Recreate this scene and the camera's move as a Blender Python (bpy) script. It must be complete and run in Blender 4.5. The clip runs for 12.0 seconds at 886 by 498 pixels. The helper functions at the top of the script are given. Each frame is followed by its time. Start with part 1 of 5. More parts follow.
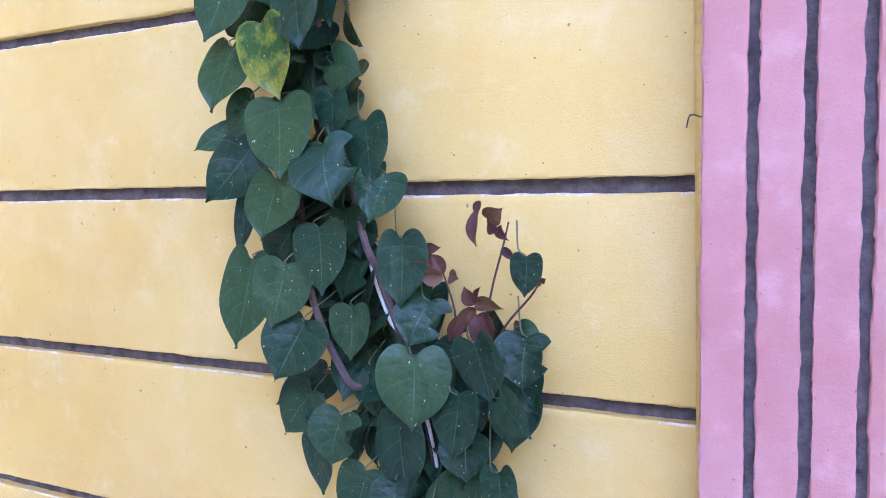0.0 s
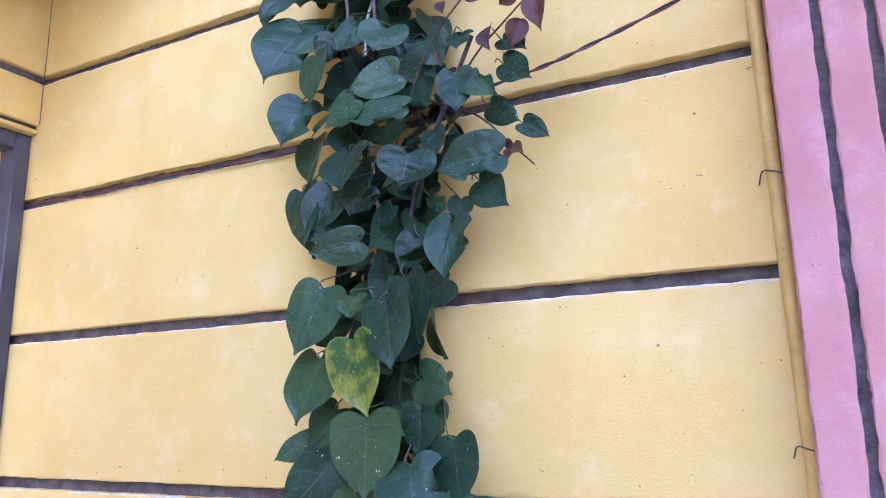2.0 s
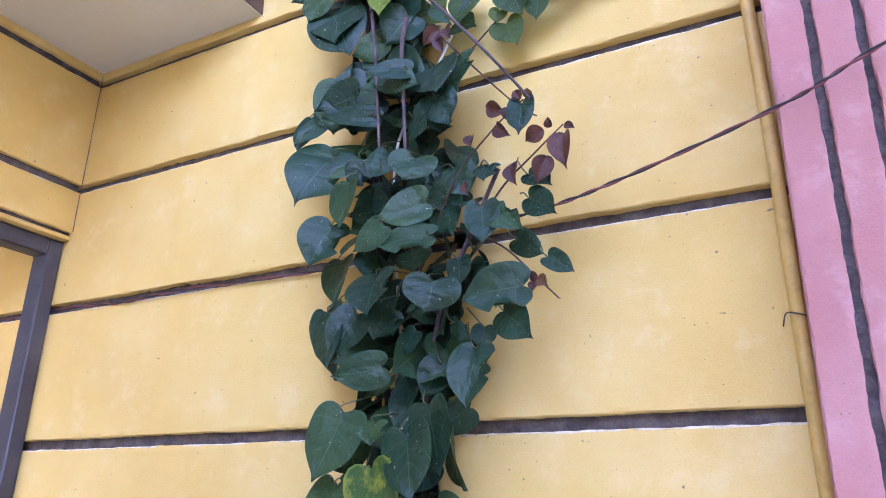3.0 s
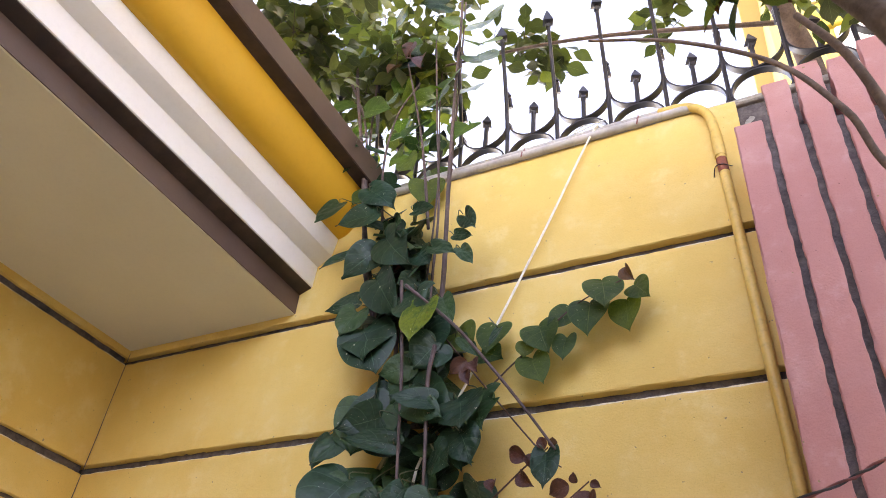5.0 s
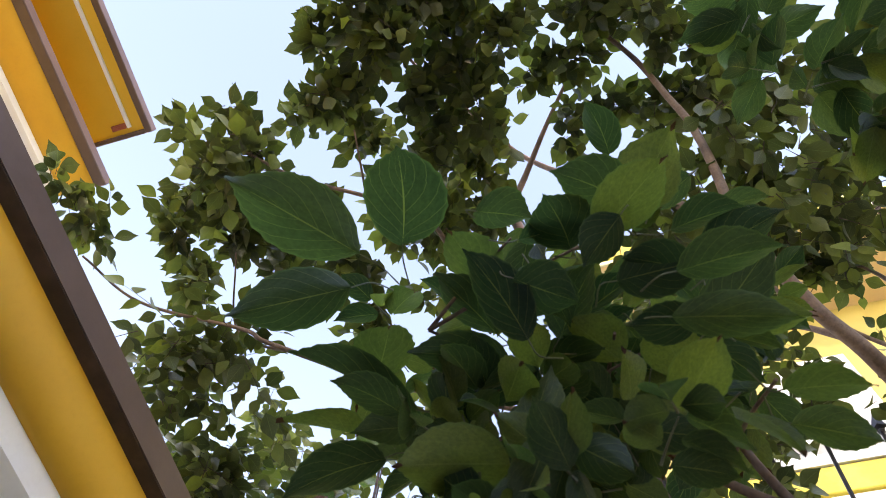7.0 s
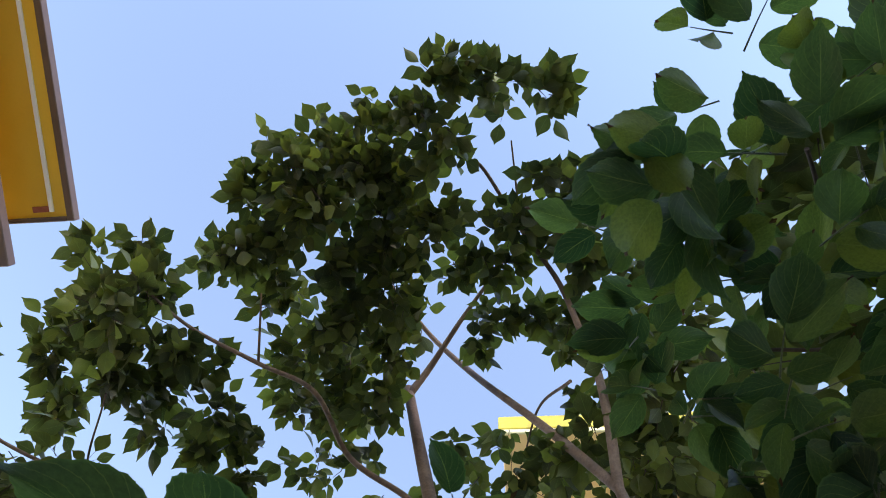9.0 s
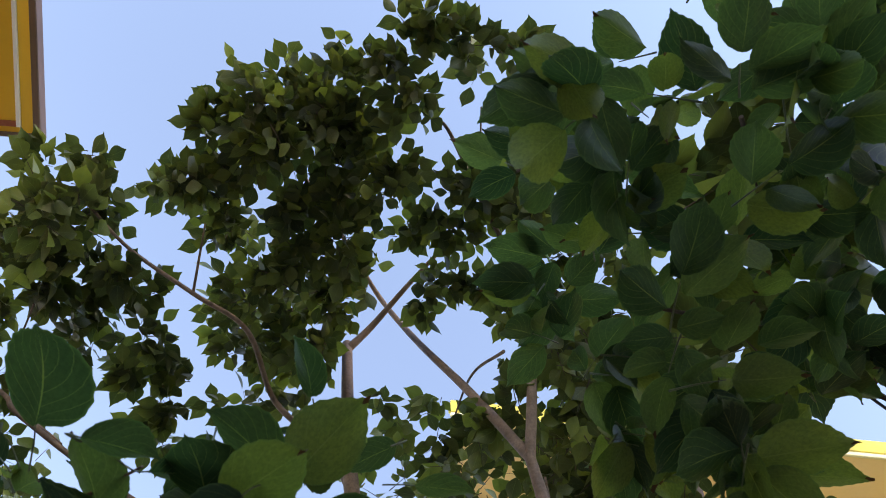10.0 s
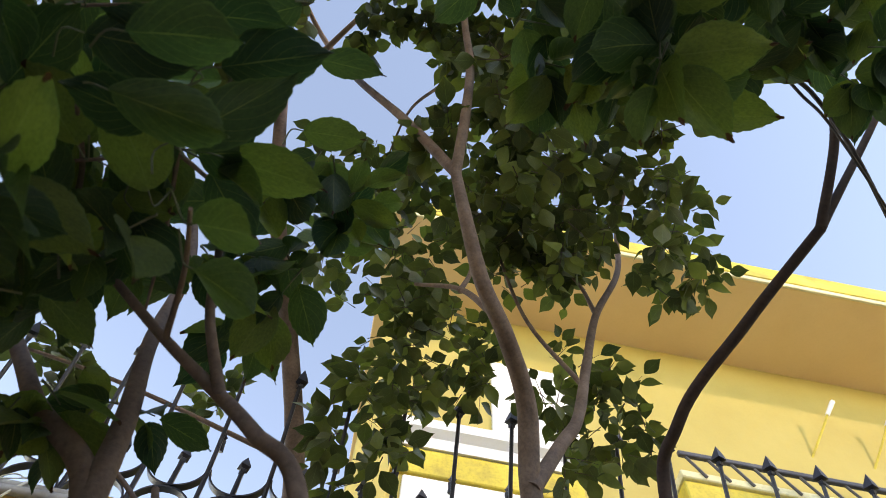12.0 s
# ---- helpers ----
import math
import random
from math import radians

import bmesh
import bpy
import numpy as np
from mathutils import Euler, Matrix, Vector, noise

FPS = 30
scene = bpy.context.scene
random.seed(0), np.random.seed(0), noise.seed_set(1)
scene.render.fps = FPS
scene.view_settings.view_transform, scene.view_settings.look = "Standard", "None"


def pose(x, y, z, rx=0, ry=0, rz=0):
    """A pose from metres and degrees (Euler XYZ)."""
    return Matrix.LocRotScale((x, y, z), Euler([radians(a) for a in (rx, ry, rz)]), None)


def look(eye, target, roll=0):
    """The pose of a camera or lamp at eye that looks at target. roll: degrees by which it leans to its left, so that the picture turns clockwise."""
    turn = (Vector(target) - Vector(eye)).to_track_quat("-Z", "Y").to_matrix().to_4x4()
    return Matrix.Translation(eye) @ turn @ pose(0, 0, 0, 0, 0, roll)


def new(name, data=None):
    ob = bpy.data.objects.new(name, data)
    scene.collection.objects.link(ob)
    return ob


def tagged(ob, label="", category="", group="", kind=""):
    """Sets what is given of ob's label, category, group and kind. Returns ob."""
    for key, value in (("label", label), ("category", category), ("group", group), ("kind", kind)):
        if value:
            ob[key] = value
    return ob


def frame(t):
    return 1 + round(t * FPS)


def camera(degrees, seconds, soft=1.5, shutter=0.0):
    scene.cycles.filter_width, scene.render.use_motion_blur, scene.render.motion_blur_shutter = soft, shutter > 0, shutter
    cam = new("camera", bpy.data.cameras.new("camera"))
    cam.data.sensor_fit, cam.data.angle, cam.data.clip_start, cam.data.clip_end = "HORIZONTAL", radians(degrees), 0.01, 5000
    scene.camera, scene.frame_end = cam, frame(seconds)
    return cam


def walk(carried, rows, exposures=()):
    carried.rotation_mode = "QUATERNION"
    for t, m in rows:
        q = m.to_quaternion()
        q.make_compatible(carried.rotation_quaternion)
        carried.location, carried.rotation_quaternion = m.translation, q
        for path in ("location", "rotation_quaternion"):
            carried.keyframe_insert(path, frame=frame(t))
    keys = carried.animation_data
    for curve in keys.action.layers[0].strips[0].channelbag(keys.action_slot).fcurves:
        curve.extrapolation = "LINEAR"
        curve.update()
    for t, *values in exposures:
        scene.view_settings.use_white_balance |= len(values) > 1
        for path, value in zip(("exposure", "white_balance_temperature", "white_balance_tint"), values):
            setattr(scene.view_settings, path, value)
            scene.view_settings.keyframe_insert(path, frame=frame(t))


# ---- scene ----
cam = camera(61.0, 12.0, 0.75)
cam.data.dof.use_dof, cam.data.dof.focus_distance, cam.data.dof.aperture_fstop = True, 1.9, 10.0
PATH = [
    (0, (0.102, 0.11, 1.033), (-0.764, 1.905, 0.862), -1.2),
    (0.5, (0.074, 0.1, 1.11), (-0.846, 1.876, 1.114), -1.3),
    (1, (0.039, 0.074, 1.154), (-0.892, 1.837, 1.31), -1.5),
    (1.5, (0.025, 0.071, 1.183), (-0.892, 1.823, 1.483), -1.3),
    (2, (0.011, 0.066, 1.195), (-0.896, 1.798, 1.617), -0.9),
    (2.5, (0.013, 0.051, 1.217), (-0.89, 1.75, 1.763), -0.2),
    (3, (0.008, 0.03, 1.245), (-0.898, 1.682, 1.916), 1.1),
    (3.2, (-0.001, 0.016, 1.257), (-0.904, 1.642, 1.992), 1.8),
    (4.8, (0.001, -0.04, 1.395), (-0.842, 1.339, 2.573), 6.4),
    (5, (0.011, -0.054, 1.399), (-0.8, 1.287, 2.64), 6.9),
    (5.5, (0.036, -0.088, 1.453), (-0.68, 1.133, 2.867), 7.6),
    (6, (0.026, -0.107, 1.489), (-0.549, 0.953, 3.084), 8.3),
    (6.5, (0.044, -0.124, 1.501), (-0.424, 0.699, 3.262), 11.4),
    (7, (0.056, -0.247, 1.520), (-0.302, 0.383, 3.383), 14.5),
    (7.5, (0.081, -0.394, 1.565), (-0.192, 0.112, 3.481), 15.1),
    (7.7, (0.099, -0.422, 1.592), (-0.142, 0.039, 3.524), 16.0),
    (9.3, (0.231, -0.456, 1.689), (0.079, -0.086, 3.648), 21.3),
    (9.5, (0.253, -0.424, 1.693), (0.109, -0.049, 3.652), 21.6),
    (10, (0.324, -0.348, 1.703), (0.202, 0.049, 3.659), 21.6),
    (10.5, (0.353, -0.218, 1.707), (0.273, 0.189, 3.663), 20.6),
    (11, (0.388, -0.158, 1.685), (0.356, 0.355, 3.618), 14.3),
    (11.5, (0.402, -0.106, 1.666), (0.427, 0.543, 3.558), 8.9),
    (12, (0.418, -0.038, 1.658), (0.485, 0.766, 3.488), 6.5),
]
LIGHT = [(0.0, 4.70, 6300, 42), (3.2, 4.48, 6900, 45), (4.8, 3.86, 11000, 37), (5.5, 3.44, 10500, 34), (6.5, 3.15, 9300, 28), (7.0, 3.05, 9700, 27), (7.7, 2.75, 9300, 21), (9.5, 2.4, 8200, 18), (10.5, 2.5, 10400, 24), (11.2, 2.68, 12000, 27), (12.0, 2.3, 10000, 20)]
walk(cam, [(t, look(eye, target, roll)) for t, eye, target, roll in PATH], LIGHT)

# ---- light: late morning sun from behind and to the right, blue sky ----
TO_SUN = Vector((0.70, -0.60, 0.38)).normalized()
world = bpy.data.worlds.new("sky")
scene.world = world
world.use_nodes = True
sky = world.node_tree.nodes.new("ShaderNodeTexSky")
sky.sky_type, sky.sun_disc = "NISHITA", False
sky.sun_elevation = math.asin(TO_SUN.z)
sky.sun_rotation = math.atan2(TO_SUN.x, TO_SUN.y)
sky.air_density, sky.dust_density, sky.ozone_density = 0.85, 0.05, 2.2
world.node_tree.links.new(sky.outputs[0], world.node_tree.nodes["Background"].inputs[0])
world.node_tree.nodes["Background"].inputs[1].default_value = 0.15
sun = new("sun", bpy.data.lights.new("sun", "SUN"))
sun.data.energy, sun.data.angle, sun.data.color = 0.42, radians(1.5), (1.0, 0.94, 0.84)
sun.matrix_world = look(TO_SUN * 30, (0, 0, 0))


# ---- materials ----
def shader(name):
    m = bpy.data.materials.new(name)
    m.use_nodes = True
    n, l = m.node_tree.nodes, m.node_tree.links
    return m, n, l, n["Principled BSDF"]


def ramp(n, l, source, stops):
    r = n.new("ShaderNodeValToRGB")
    el = r.color_ramp.elements
    while len(el) < len(stops):
        el.new(0.5)
    for e, (p, c) in zip(el, stops):
        e.position, e.color = p, (*c, 1)
    l.new(source, r.inputs[0])
    return r.outputs[0]


def noise_of(n, l, coord, scale, detail=4, rough=0.6):
    t = n.new("ShaderNodeTexNoise")
    t.inputs["Scale"].default_value, t.inputs["Detail"].default_value, t.inputs["Roughness"].default_value = scale, detail, rough
    l.new(coord, t.inputs["Vector"])
    return t.outputs["Fac"]


def blend(n, l, fac, a, b, mode="MIX"):
    x = n.new("ShaderNodeMix")
    x.data_type, x.blend_type = "RGBA", mode
    for socket, v in ((x.inputs[0], fac), (x.inputs[6], a), (x.inputs[7], b)):
        if isinstance(v, bpy.types.NodeSocket):
            l.new(v, socket)
        elif isinstance(v, tuple):
            socket.default_value = (*v, 1)
        else:
            socket.default_value = v
    return x.outputs[2]


def calc(n, l, op, a, b=0.0, c=0.0):
    x = n.new("ShaderNodeMath")
    x.operation = op
    for socket, v in zip(x.inputs, (a, b, c)):
        if isinstance(v, bpy.types.NodeSocket):
            l.new(v, socket)
        else:
            socket.default_value = v
    return x.outputs[0]


def relief(n, l, bsdf, height, strength, distance):
    b = n.new("ShaderNodeBump")
    b.inputs["Strength"].default_value, b.inputs["Distance"].default_value = strength, distance
    l.new(height, b.inputs["Height"])
    l.new(b.outputs[0], bsdf.inputs["Normal"])


def surface(name, tone, dark, light, rough=0.8, fine=60.0, coarse=2.5, bump=0.25, depth=0.004, metal=0.0, streak=0.0, speck=0.82):
    """A painted, cast or metal surface: broad stains, fine grain and small relief at real size."""
    m, n, l, b = shader(name)
    at = n.new("ShaderNodeTexCoord").outputs["Object"]
    broad = noise_of(n, l, at, coarse, 6, 0.62)
    grain = noise_of(n, l, at, fine, 5, 0.65)
    colour = ramp(n, l, broad, [(0.3, dark), (0.52, tone), (0.75, light)])
    fleck = ramp(n, l, grain, [(0.32, (speck, speck, speck)), (0.5, (1, 1, 1)), (0.72, (1.33 - speck / 3, 1.33 - speck / 3, 1.33 - speck / 3))])
    colour = blend(n, l, 1.0, colour, fleck, "MULTIPLY")
    if streak:
        mp = n.new("ShaderNodeMapping")
        mp.inputs["Scale"].default_value = (9, 9, 0.7)
        l.new(at, mp.inputs["Vector"])
        run = noise_of(n, l, mp.outputs[0], 1.6, 5, 0.6)
        colour = blend(n, l, calc(n, l, "MULTIPLY", ramp(n, l, run, [(0.52, (0, 0, 0)), (0.75, (1, 1, 1))]), streak), colour, dark)
    l.new(colour, b.inputs["Base Color"])
    b.inputs["Roughness"].default_value, b.inputs["Metallic"].default_value = rough, metal
    relief(n, l, b, blend(n, l, 0.35, grain, broad), bump, depth)
    return m


def pitted_plaster(name, tone, dark, light, pale, rough=0.5):
    """Painted cement plaster: fine sandy relief, faded clouds, a few chips down to pale plaster."""
    m, n, l, b = shader(name)
    at = n.new("ShaderNodeTexCoord").outputs["Object"]
    broad = noise_of(n, l, at, 1.7, 6, 0.6)
    cloud = noise_of(n, l, at, 5.5, 5, 0.65)
    grain = noise_of(n, l, at, 190, 4, 0.7)
    lump = noise_of(n, l, at, 26, 4, 0.55)
    colour = ramp(n, l, broad, [(0.3, dark), (0.5, tone), (0.72, light)])
    colour = blend(n, l, ramp(n, l, cloud, [(0.45, (0, 0, 0)), (0.8, (0.55, 0.55, 0.55))]), colour, pale)
    chip = ramp(n, l, noise_of(n, l, at, 62, 2, 0.5), [(0.74, (0, 0, 0)), (0.765, (1, 1, 1))])
    colour = blend(n, l, chip, colour, (0.3, 0.22, 0.12))
    mp = n.new("ShaderNodeMapping")
    mp.inputs["Scale"].default_value = (7, 7, 0.5)
    l.new(at, mp.inputs["Vector"])
    run = ramp(n, l, noise_of(n, l, mp.outputs[0], 1.3, 5, 0.6), [(0.55, (0, 0, 0)), (0.8, (0.25, 0.25, 0.25))])
    colour = blend(n, l, run, colour, dark)
    colour = blend(n, l, 1.0, colour, ramp(n, l, noise_of(n, l, at, 420, 3, 0.7), [(0.30, (0.86, 0.85, 0.84)), (0.44, (1.0, 1.0, 1.0)), (0.7, (1.03, 1.03, 1.05))]), "MULTIPLY")
    smear = ramp(n, l, noise_of(n, l, at, 11, 6, 0.7), [(0.56, (0, 0, 0)), (0.66, (0.35, 0.35, 0.35))])
    colour = blend(n, l, smear, colour, pale)
    pit = ramp(n, l, noise_of(n, l, at, 120, 2, 0.5), [(0.735, (0, 0, 0)), (0.76, (0.8, 0.8, 0.8))])
    colour = blend(n, l, pit, colour, tuple(0.45 * v for v in dark))
    l.new(colour, b.inputs["Base Color"])
    b.inputs["Roughness"].default_value = 0.78
    h = calc(n, l, "ADD", calc(n, l, "MULTIPLY", grain, 0.45), calc(n, l, "MULTIPLY", lump, 0.5))
    relief(n, l, b, calc(n, l, "SUBTRACT", h, calc(n, l, "MULTIPLY", chip, 0.6)), rough, 0.004)
    return m


def leaf_material(name, deep, mid, fresh, vein, per_island=False, glow=0.25, gloss=0.4, damage=True, veins=5.0, dry_tip=0.0, grain=4.0, swell=0.005, shine=0.26, mottle=None):
    """Leaf blade: midrib and side veins along the leaf's own map, blotches, insect damage, light passing through."""
    m, n, l, b = shader(name)
    tc = n.new("ShaderNodeTexCoord")
    sep = n.new("ShaderNodeSeparateXYZ")
    l.new(tc.outputs["UV"], sep.inputs[0])
    across = calc(n, l, "ABSOLUTE", calc(n, l, "SUBTRACT", sep.outputs[0], 0.5))
    rnd = n.new("ShaderNodeNewGeometry").outputs["Random Per Island"] if per_island else n.new("ShaderNodeObjectInfo").outputs["Random"]
    shift = n.new("ShaderNodeVectorMath")
    shift.operation = "ADD"
    l.new(tc.outputs["Object"], shift.inputs[0])
    l.new(calc(n, l, "MULTIPLY", rnd, 57.0), shift.inputs[1])
    at = shift.outputs[0]
    colour = ramp(n, l, rnd, [(0.0, deep), (0.6, mid), (0.97, fresh)])
    blotch = noise_of(n, l, at, grain, 2, 0.5)
    colour = blend(n, l, 1.0, colour, ramp(n, l, blotch, [(0.3, (0.86, 0.88, 0.90)), (0.7, (1.12, 1.10, 1.06))]), "MULTIPLY")
    if not per_island:
        colour = blend(n, l, 1.0, colour, ramp(n, l, noise_of(n, l, at, 22, 4, 0.65), [(0.35, (0.80, 0.82, 0.84)), (0.65, (1.16, 1.14, 1.12))]), "MULTIPLY")
    if mottle:
        patch = calc(n, l, "ADD", noise_of(n, l, at, 3.2, 5, 0.7), calc(n, l, "MULTIPLY", calc(n, l, "SUBTRACT", 0.5, sep.outputs[1]), 0.35))
        colour = blend(n, l, ramp(n, l, patch, [(0.42, (0, 0, 0)), (0.60, (1, 1, 1))]), colour, mottle)
        rust = ramp(n, l, noise_of(n, l, at, 9.0, 3, 0.6), [(0.66, (0, 0, 0)), (0.72, (0.7, 0.7, 0.7))])
        colour = blend(n, l, rust, colour, (0.32, 0.10, 0.02))
    rib = calc(n, l, "LESS_THAN", across, 0.010)
    wave = calc(n, l, "FRACT", calc(n, l, "MULTIPLY", calc(n, l, "SUBTRACT", sep.outputs[1], calc(n, l, "MULTIPLY", across, 0.75)), veins))
    side = calc(n, l, "LESS_THAN", calc(n, l, "ABSOLUTE", calc(n, l, "SUBTRACT", wave, 0.5)), 0.03)
    lines = calc(n, l, "MAXIMUM", calc(n, l, "MULTIPLY", rib, 0.6), calc(n, l, "MULTIPLY", side, 0.28))
    colour = blend(n, l, lines, colour, vein)
    rim = ramp(n, l, across, [(0.455, (0, 0, 0)), (0.5, (0.5, 0.5, 0.5))])
    colour = blend(n, l, rim, colour, tuple(min(1.0, 1.7 * v) for v in mid))
    if dry_tip:
        dry = calc(n, l, "MULTIPLY", calc(n, l, "GREATER_THAN", calc(n, l, "ADD", sep.outputs[1], calc(n, l, "MULTIPLY", blotch, 0.12)), 0.95), calc(n, l, "GREATER_THAN", rnd, 1 - dry_tip))
        colour = blend(n, l, dry, colour, (0.05, 0.022, 0.015))
    holes = None
    if damage:
        dot = ramp(n, l, noise_of(n, l, at, 19.0, 2, 0.5), [(0.725, (0, 0, 0)), (0.745, (0.8, 0.8, 0.8))])
        wound = noise_of(n, l, at, 3.6, 4, 0.7)
        ring = ramp(n, l, wound, [(0.705, (0, 0, 0)), (0.72, (1, 1, 1))])
        colour = blend(n, l, calc(n, l, "MAXIMUM", dot, ring), colour, (0.48, 0.47, 0.38))
        holes = calc(n, l, "GREATER_THAN", wound, 0.735)
    l.new(colour, b.inputs["Base Color"])
    b.inputs["Roughness"].default_value = gloss
    b.inputs["Specular IOR Level"].default_value = shine
    quilt = calc(n, l, "MULTIPLY", calc(n, l, "ABSOLUTE", calc(n, l, "SUBTRACT", wave, 0.5)), 0.12)
    relief(n, l, b, calc(n, l, "SUBTRACT", calc(n, l, "ADD", blotch, quilt), calc(n, l, "MULTIPLY", lines, 0.6)), 0.5, swell if not per_island else 0.002)
    t = n.new("ShaderNodeBsdfTranslucent")
    l.new(blend(n, l, 1.0, colour, (1.95, 2.15, 0.8), "MULTIPLY"), t.inputs[0])
    mix = n.new("ShaderNodeMixShader")
    mix.inputs[0].default_value = glow
    l.new(b.outputs[0], mix.inputs[1])
    l.new(t.outputs[0], mix.inputs[2])
    last = mix.outputs[0]
    if holes is not None:
        gap = n.new("ShaderNodeMixShader")
        l.new(holes, gap.inputs[0])
        l.new(last, gap.inputs[1])
        l.new(n.new("ShaderNodeBsdfTransparent").outputs[0], gap.inputs[2])
        last = gap.outputs[0]
    l.new(last, n["Material Output"].inputs[0])
    return m


def bark(name, tone, dark):
    m, n, l, b = shader(name)
    at = n.new("ShaderNodeTexCoord").outputs["Object"]
    long = noise_of(n, l, at, 14, 6, 0.65)
    fine = noise_of(n, l, at, 130, 4, 0.6)
    colour = ramp(n, l, long, [(0.3, dark), (0.6, tone), (0.8, tuple(min(1, v * 1.35) for v in tone))])
    l.new(blend(n, l, 1.0, colour, ramp(n, l, fine, [(0.3, (0.7, 0.7, 0.7)), (0.6, (1, 1, 1))]), "MULTIPLY"), b.inputs["Base Color"])
    b.inputs["Roughness"].default_value = 0.8
    relief(n, l, b, fine, 0.4, 0.003)
    return m


YELLOW = pitted_plaster("yellow_wall_paint", (0.74, 0.50, 0.155), (0.67, 0.43, 0.125), (0.77, 0.55, 0.20), (0.78, 0.60, 0.28))
PINK = pitted_plaster("pink_wall_paint", (0.50, 0.215, 0.205), (0.45, 0.18, 0.17), (0.55, 0.25, 0.24), (0.60, 0.34, 0.34), 0.7)
JOINT = surface("dark_joint_cement", (0.125, 0.105, 0.108), (0.055, 0.045, 0.047), (0.21, 0.18, 0.185), 0.9, 150, 30, 1.0, 0.006)
BARE = surface("bare_plaster", (0.72, 0.62, 0.45), (0.55, 0.42, 0.22), (0.80, 0.76, 0.70), 0.9, 120, 30, 0.5)
CEMENT = surface("grey_cement", (0.34, 0.32, 0.30), (0.2, 0.19, 0.18), (0.45, 0.43, 0.41), 0.9, 90, 6, 0.8, 0.01)
SOFFIT = surface("cream_soffit_paint", (0.66, 0.62, 0.50), (0.62, 0.58, 0.46), (0.70, 0.66, 0.55), 0.8, 90, 1.2, 0.03, speck=0.97)
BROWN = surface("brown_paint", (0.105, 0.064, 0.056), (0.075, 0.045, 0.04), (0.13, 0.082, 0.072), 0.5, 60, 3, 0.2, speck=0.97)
# Darker than BROWN, for the moulding strip and the fascia underside.
DARKBROWN = surface("dark_brown_strips", (0.045, 0.026, 0.024), (0.025, 0.015, 0.014), (0.09, 0.055, 0.05), 0.55, 40, 7, 0.3)
WHITE = surface("white_trim_paint", (0.80, 0.81, 0.84), (0.75, 0.755, 0.77), (0.83, 0.84, 0.87), 0.55, 70, 1.0, 0.012, speck=0.97)
COVE = surface("deep_yellow_paint", (0.70, 0.37, 0.035), (0.62, 0.32, 0.03), (0.74, 0.41, 0.05), 0.55, 60, 1.2, 0.025, speck=0.97)
# House yellow raised for the eave: bounced light put into the colour.
EAVE = surface("bounce_lit_eave_yellow", (0.80, 0.48, 0.05), (0.74, 0.43, 0.045), (0.83, 0.52, 0.07), 0.6, 60, 1.2, 0.03, speck=0.97)
HOUSE = surface("pale_yellow_house_paint", (0.50, 0.40, 0.12), (0.45, 0.35, 0.10), (0.54, 0.44, 0.145), 0.75, 60, 0.8, 0.10, streak=0.25, speck=0.97)
HOUSE_SOFFIT = surface("peach_soffit_paint", (0.76, 0.53, 0.27), (0.72, 0.49, 0.245), (0.79, 0.57, 0.31), 0.8, 40, 0.7, 0.06, speck=0.97)
HOUSE_EDGE = surface("lemon_edge_paint", (0.66, 0.52, 0.07), (0.42, 0.32, 0.06), (0.72, 0.60, 0.12), 0.7, 40, 3, 0.2, streak=0.6)
HOUSE_BAND = surface("pale_lemon_band_paint", (0.74, 0.68, 0.42), (0.62, 0.55, 0.32), (0.78, 0.73, 0.5), 0.7, 40, 3, 0.2, streak=0.4)
IRON = surface("black_iron_paint", (0.022, 0.020, 0.030), (0.012, 0.011, 0.016), (0.05, 0.045, 0.055), 0.42, 150, 12, 0.25, 0.002)
FRAME = surface("dark_grey_metal_paint", (0.06, 0.06, 0.075), (0.04, 0.04, 0.05), (0.09, 0.09, 0.105), 0.45, 120, 5, 0.15, 0.002)
PIPE_GREY = surface("grey_plastic_conduit", (0.42, 0.40, 0.40), (0.28, 0.26, 0.26), (0.52, 0.50, 0.50), 0.5, 60, 9, 0.15, 0.002)
PIPE_YELLOW = surface("yellow_painted_conduit", (0.70, 0.46, 0.13), (0.60, 0.37, 0.095), (0.74, 0.51, 0.17), 0.45, 70, 8, 0.15, 0.002)
RED_PAINT = surface("dull_red_patch", (0.34, 0.09, 0.05), (0.25, 0.06, 0.035), (0.40, 0.13, 0.08), 0.7, 80, 20, 0.2)
ROPE = surface("white_cord", (0.80, 0.78, 0.72), (0.66, 0.63, 0.56), (0.85, 0.84, 0.8), 0.8, 300, 30, 0.5, 0.002)
CABLE_RED = surface("dull_red_cable", (0.20, 0.05, 0.05), (0.12, 0.035, 0.035), (0.27, 0.09, 0.08), 0.5, 80, 20, 0.1)
CABLE_BLACK = surface("black_cable", (0.03, 0.025, 0.03), (0.02, 0.017, 0.02), (0.06, 0.05, 0.05), 0.5, 80, 20, 0.1)
LEAF_STALK = surface("green_leaf_stalk", (0.09, 0.11, 0.06), (0.06, 0.07, 0.04), (0.14, 0.13, 0.08), 0.5, 200, 20, 0.1, 0.001)
STEM = bark("vine_cane_bark", (0.13, 0.085, 0.085), (0.05, 0.03, 0.032))
YOUNG = bark("young_red_cane", (0.11, 0.05, 0.035), (0.05, 0.025, 0.02))
BARK = bark("smooth_grey_brown_bark", (0.195, 0.130, 0.105), (0.10, 0.062, 0.048))
BARK_DARK = bark("dark_brown_bark", (0.075, 0.045, 0.04), (0.035, 0.022, 0.020))
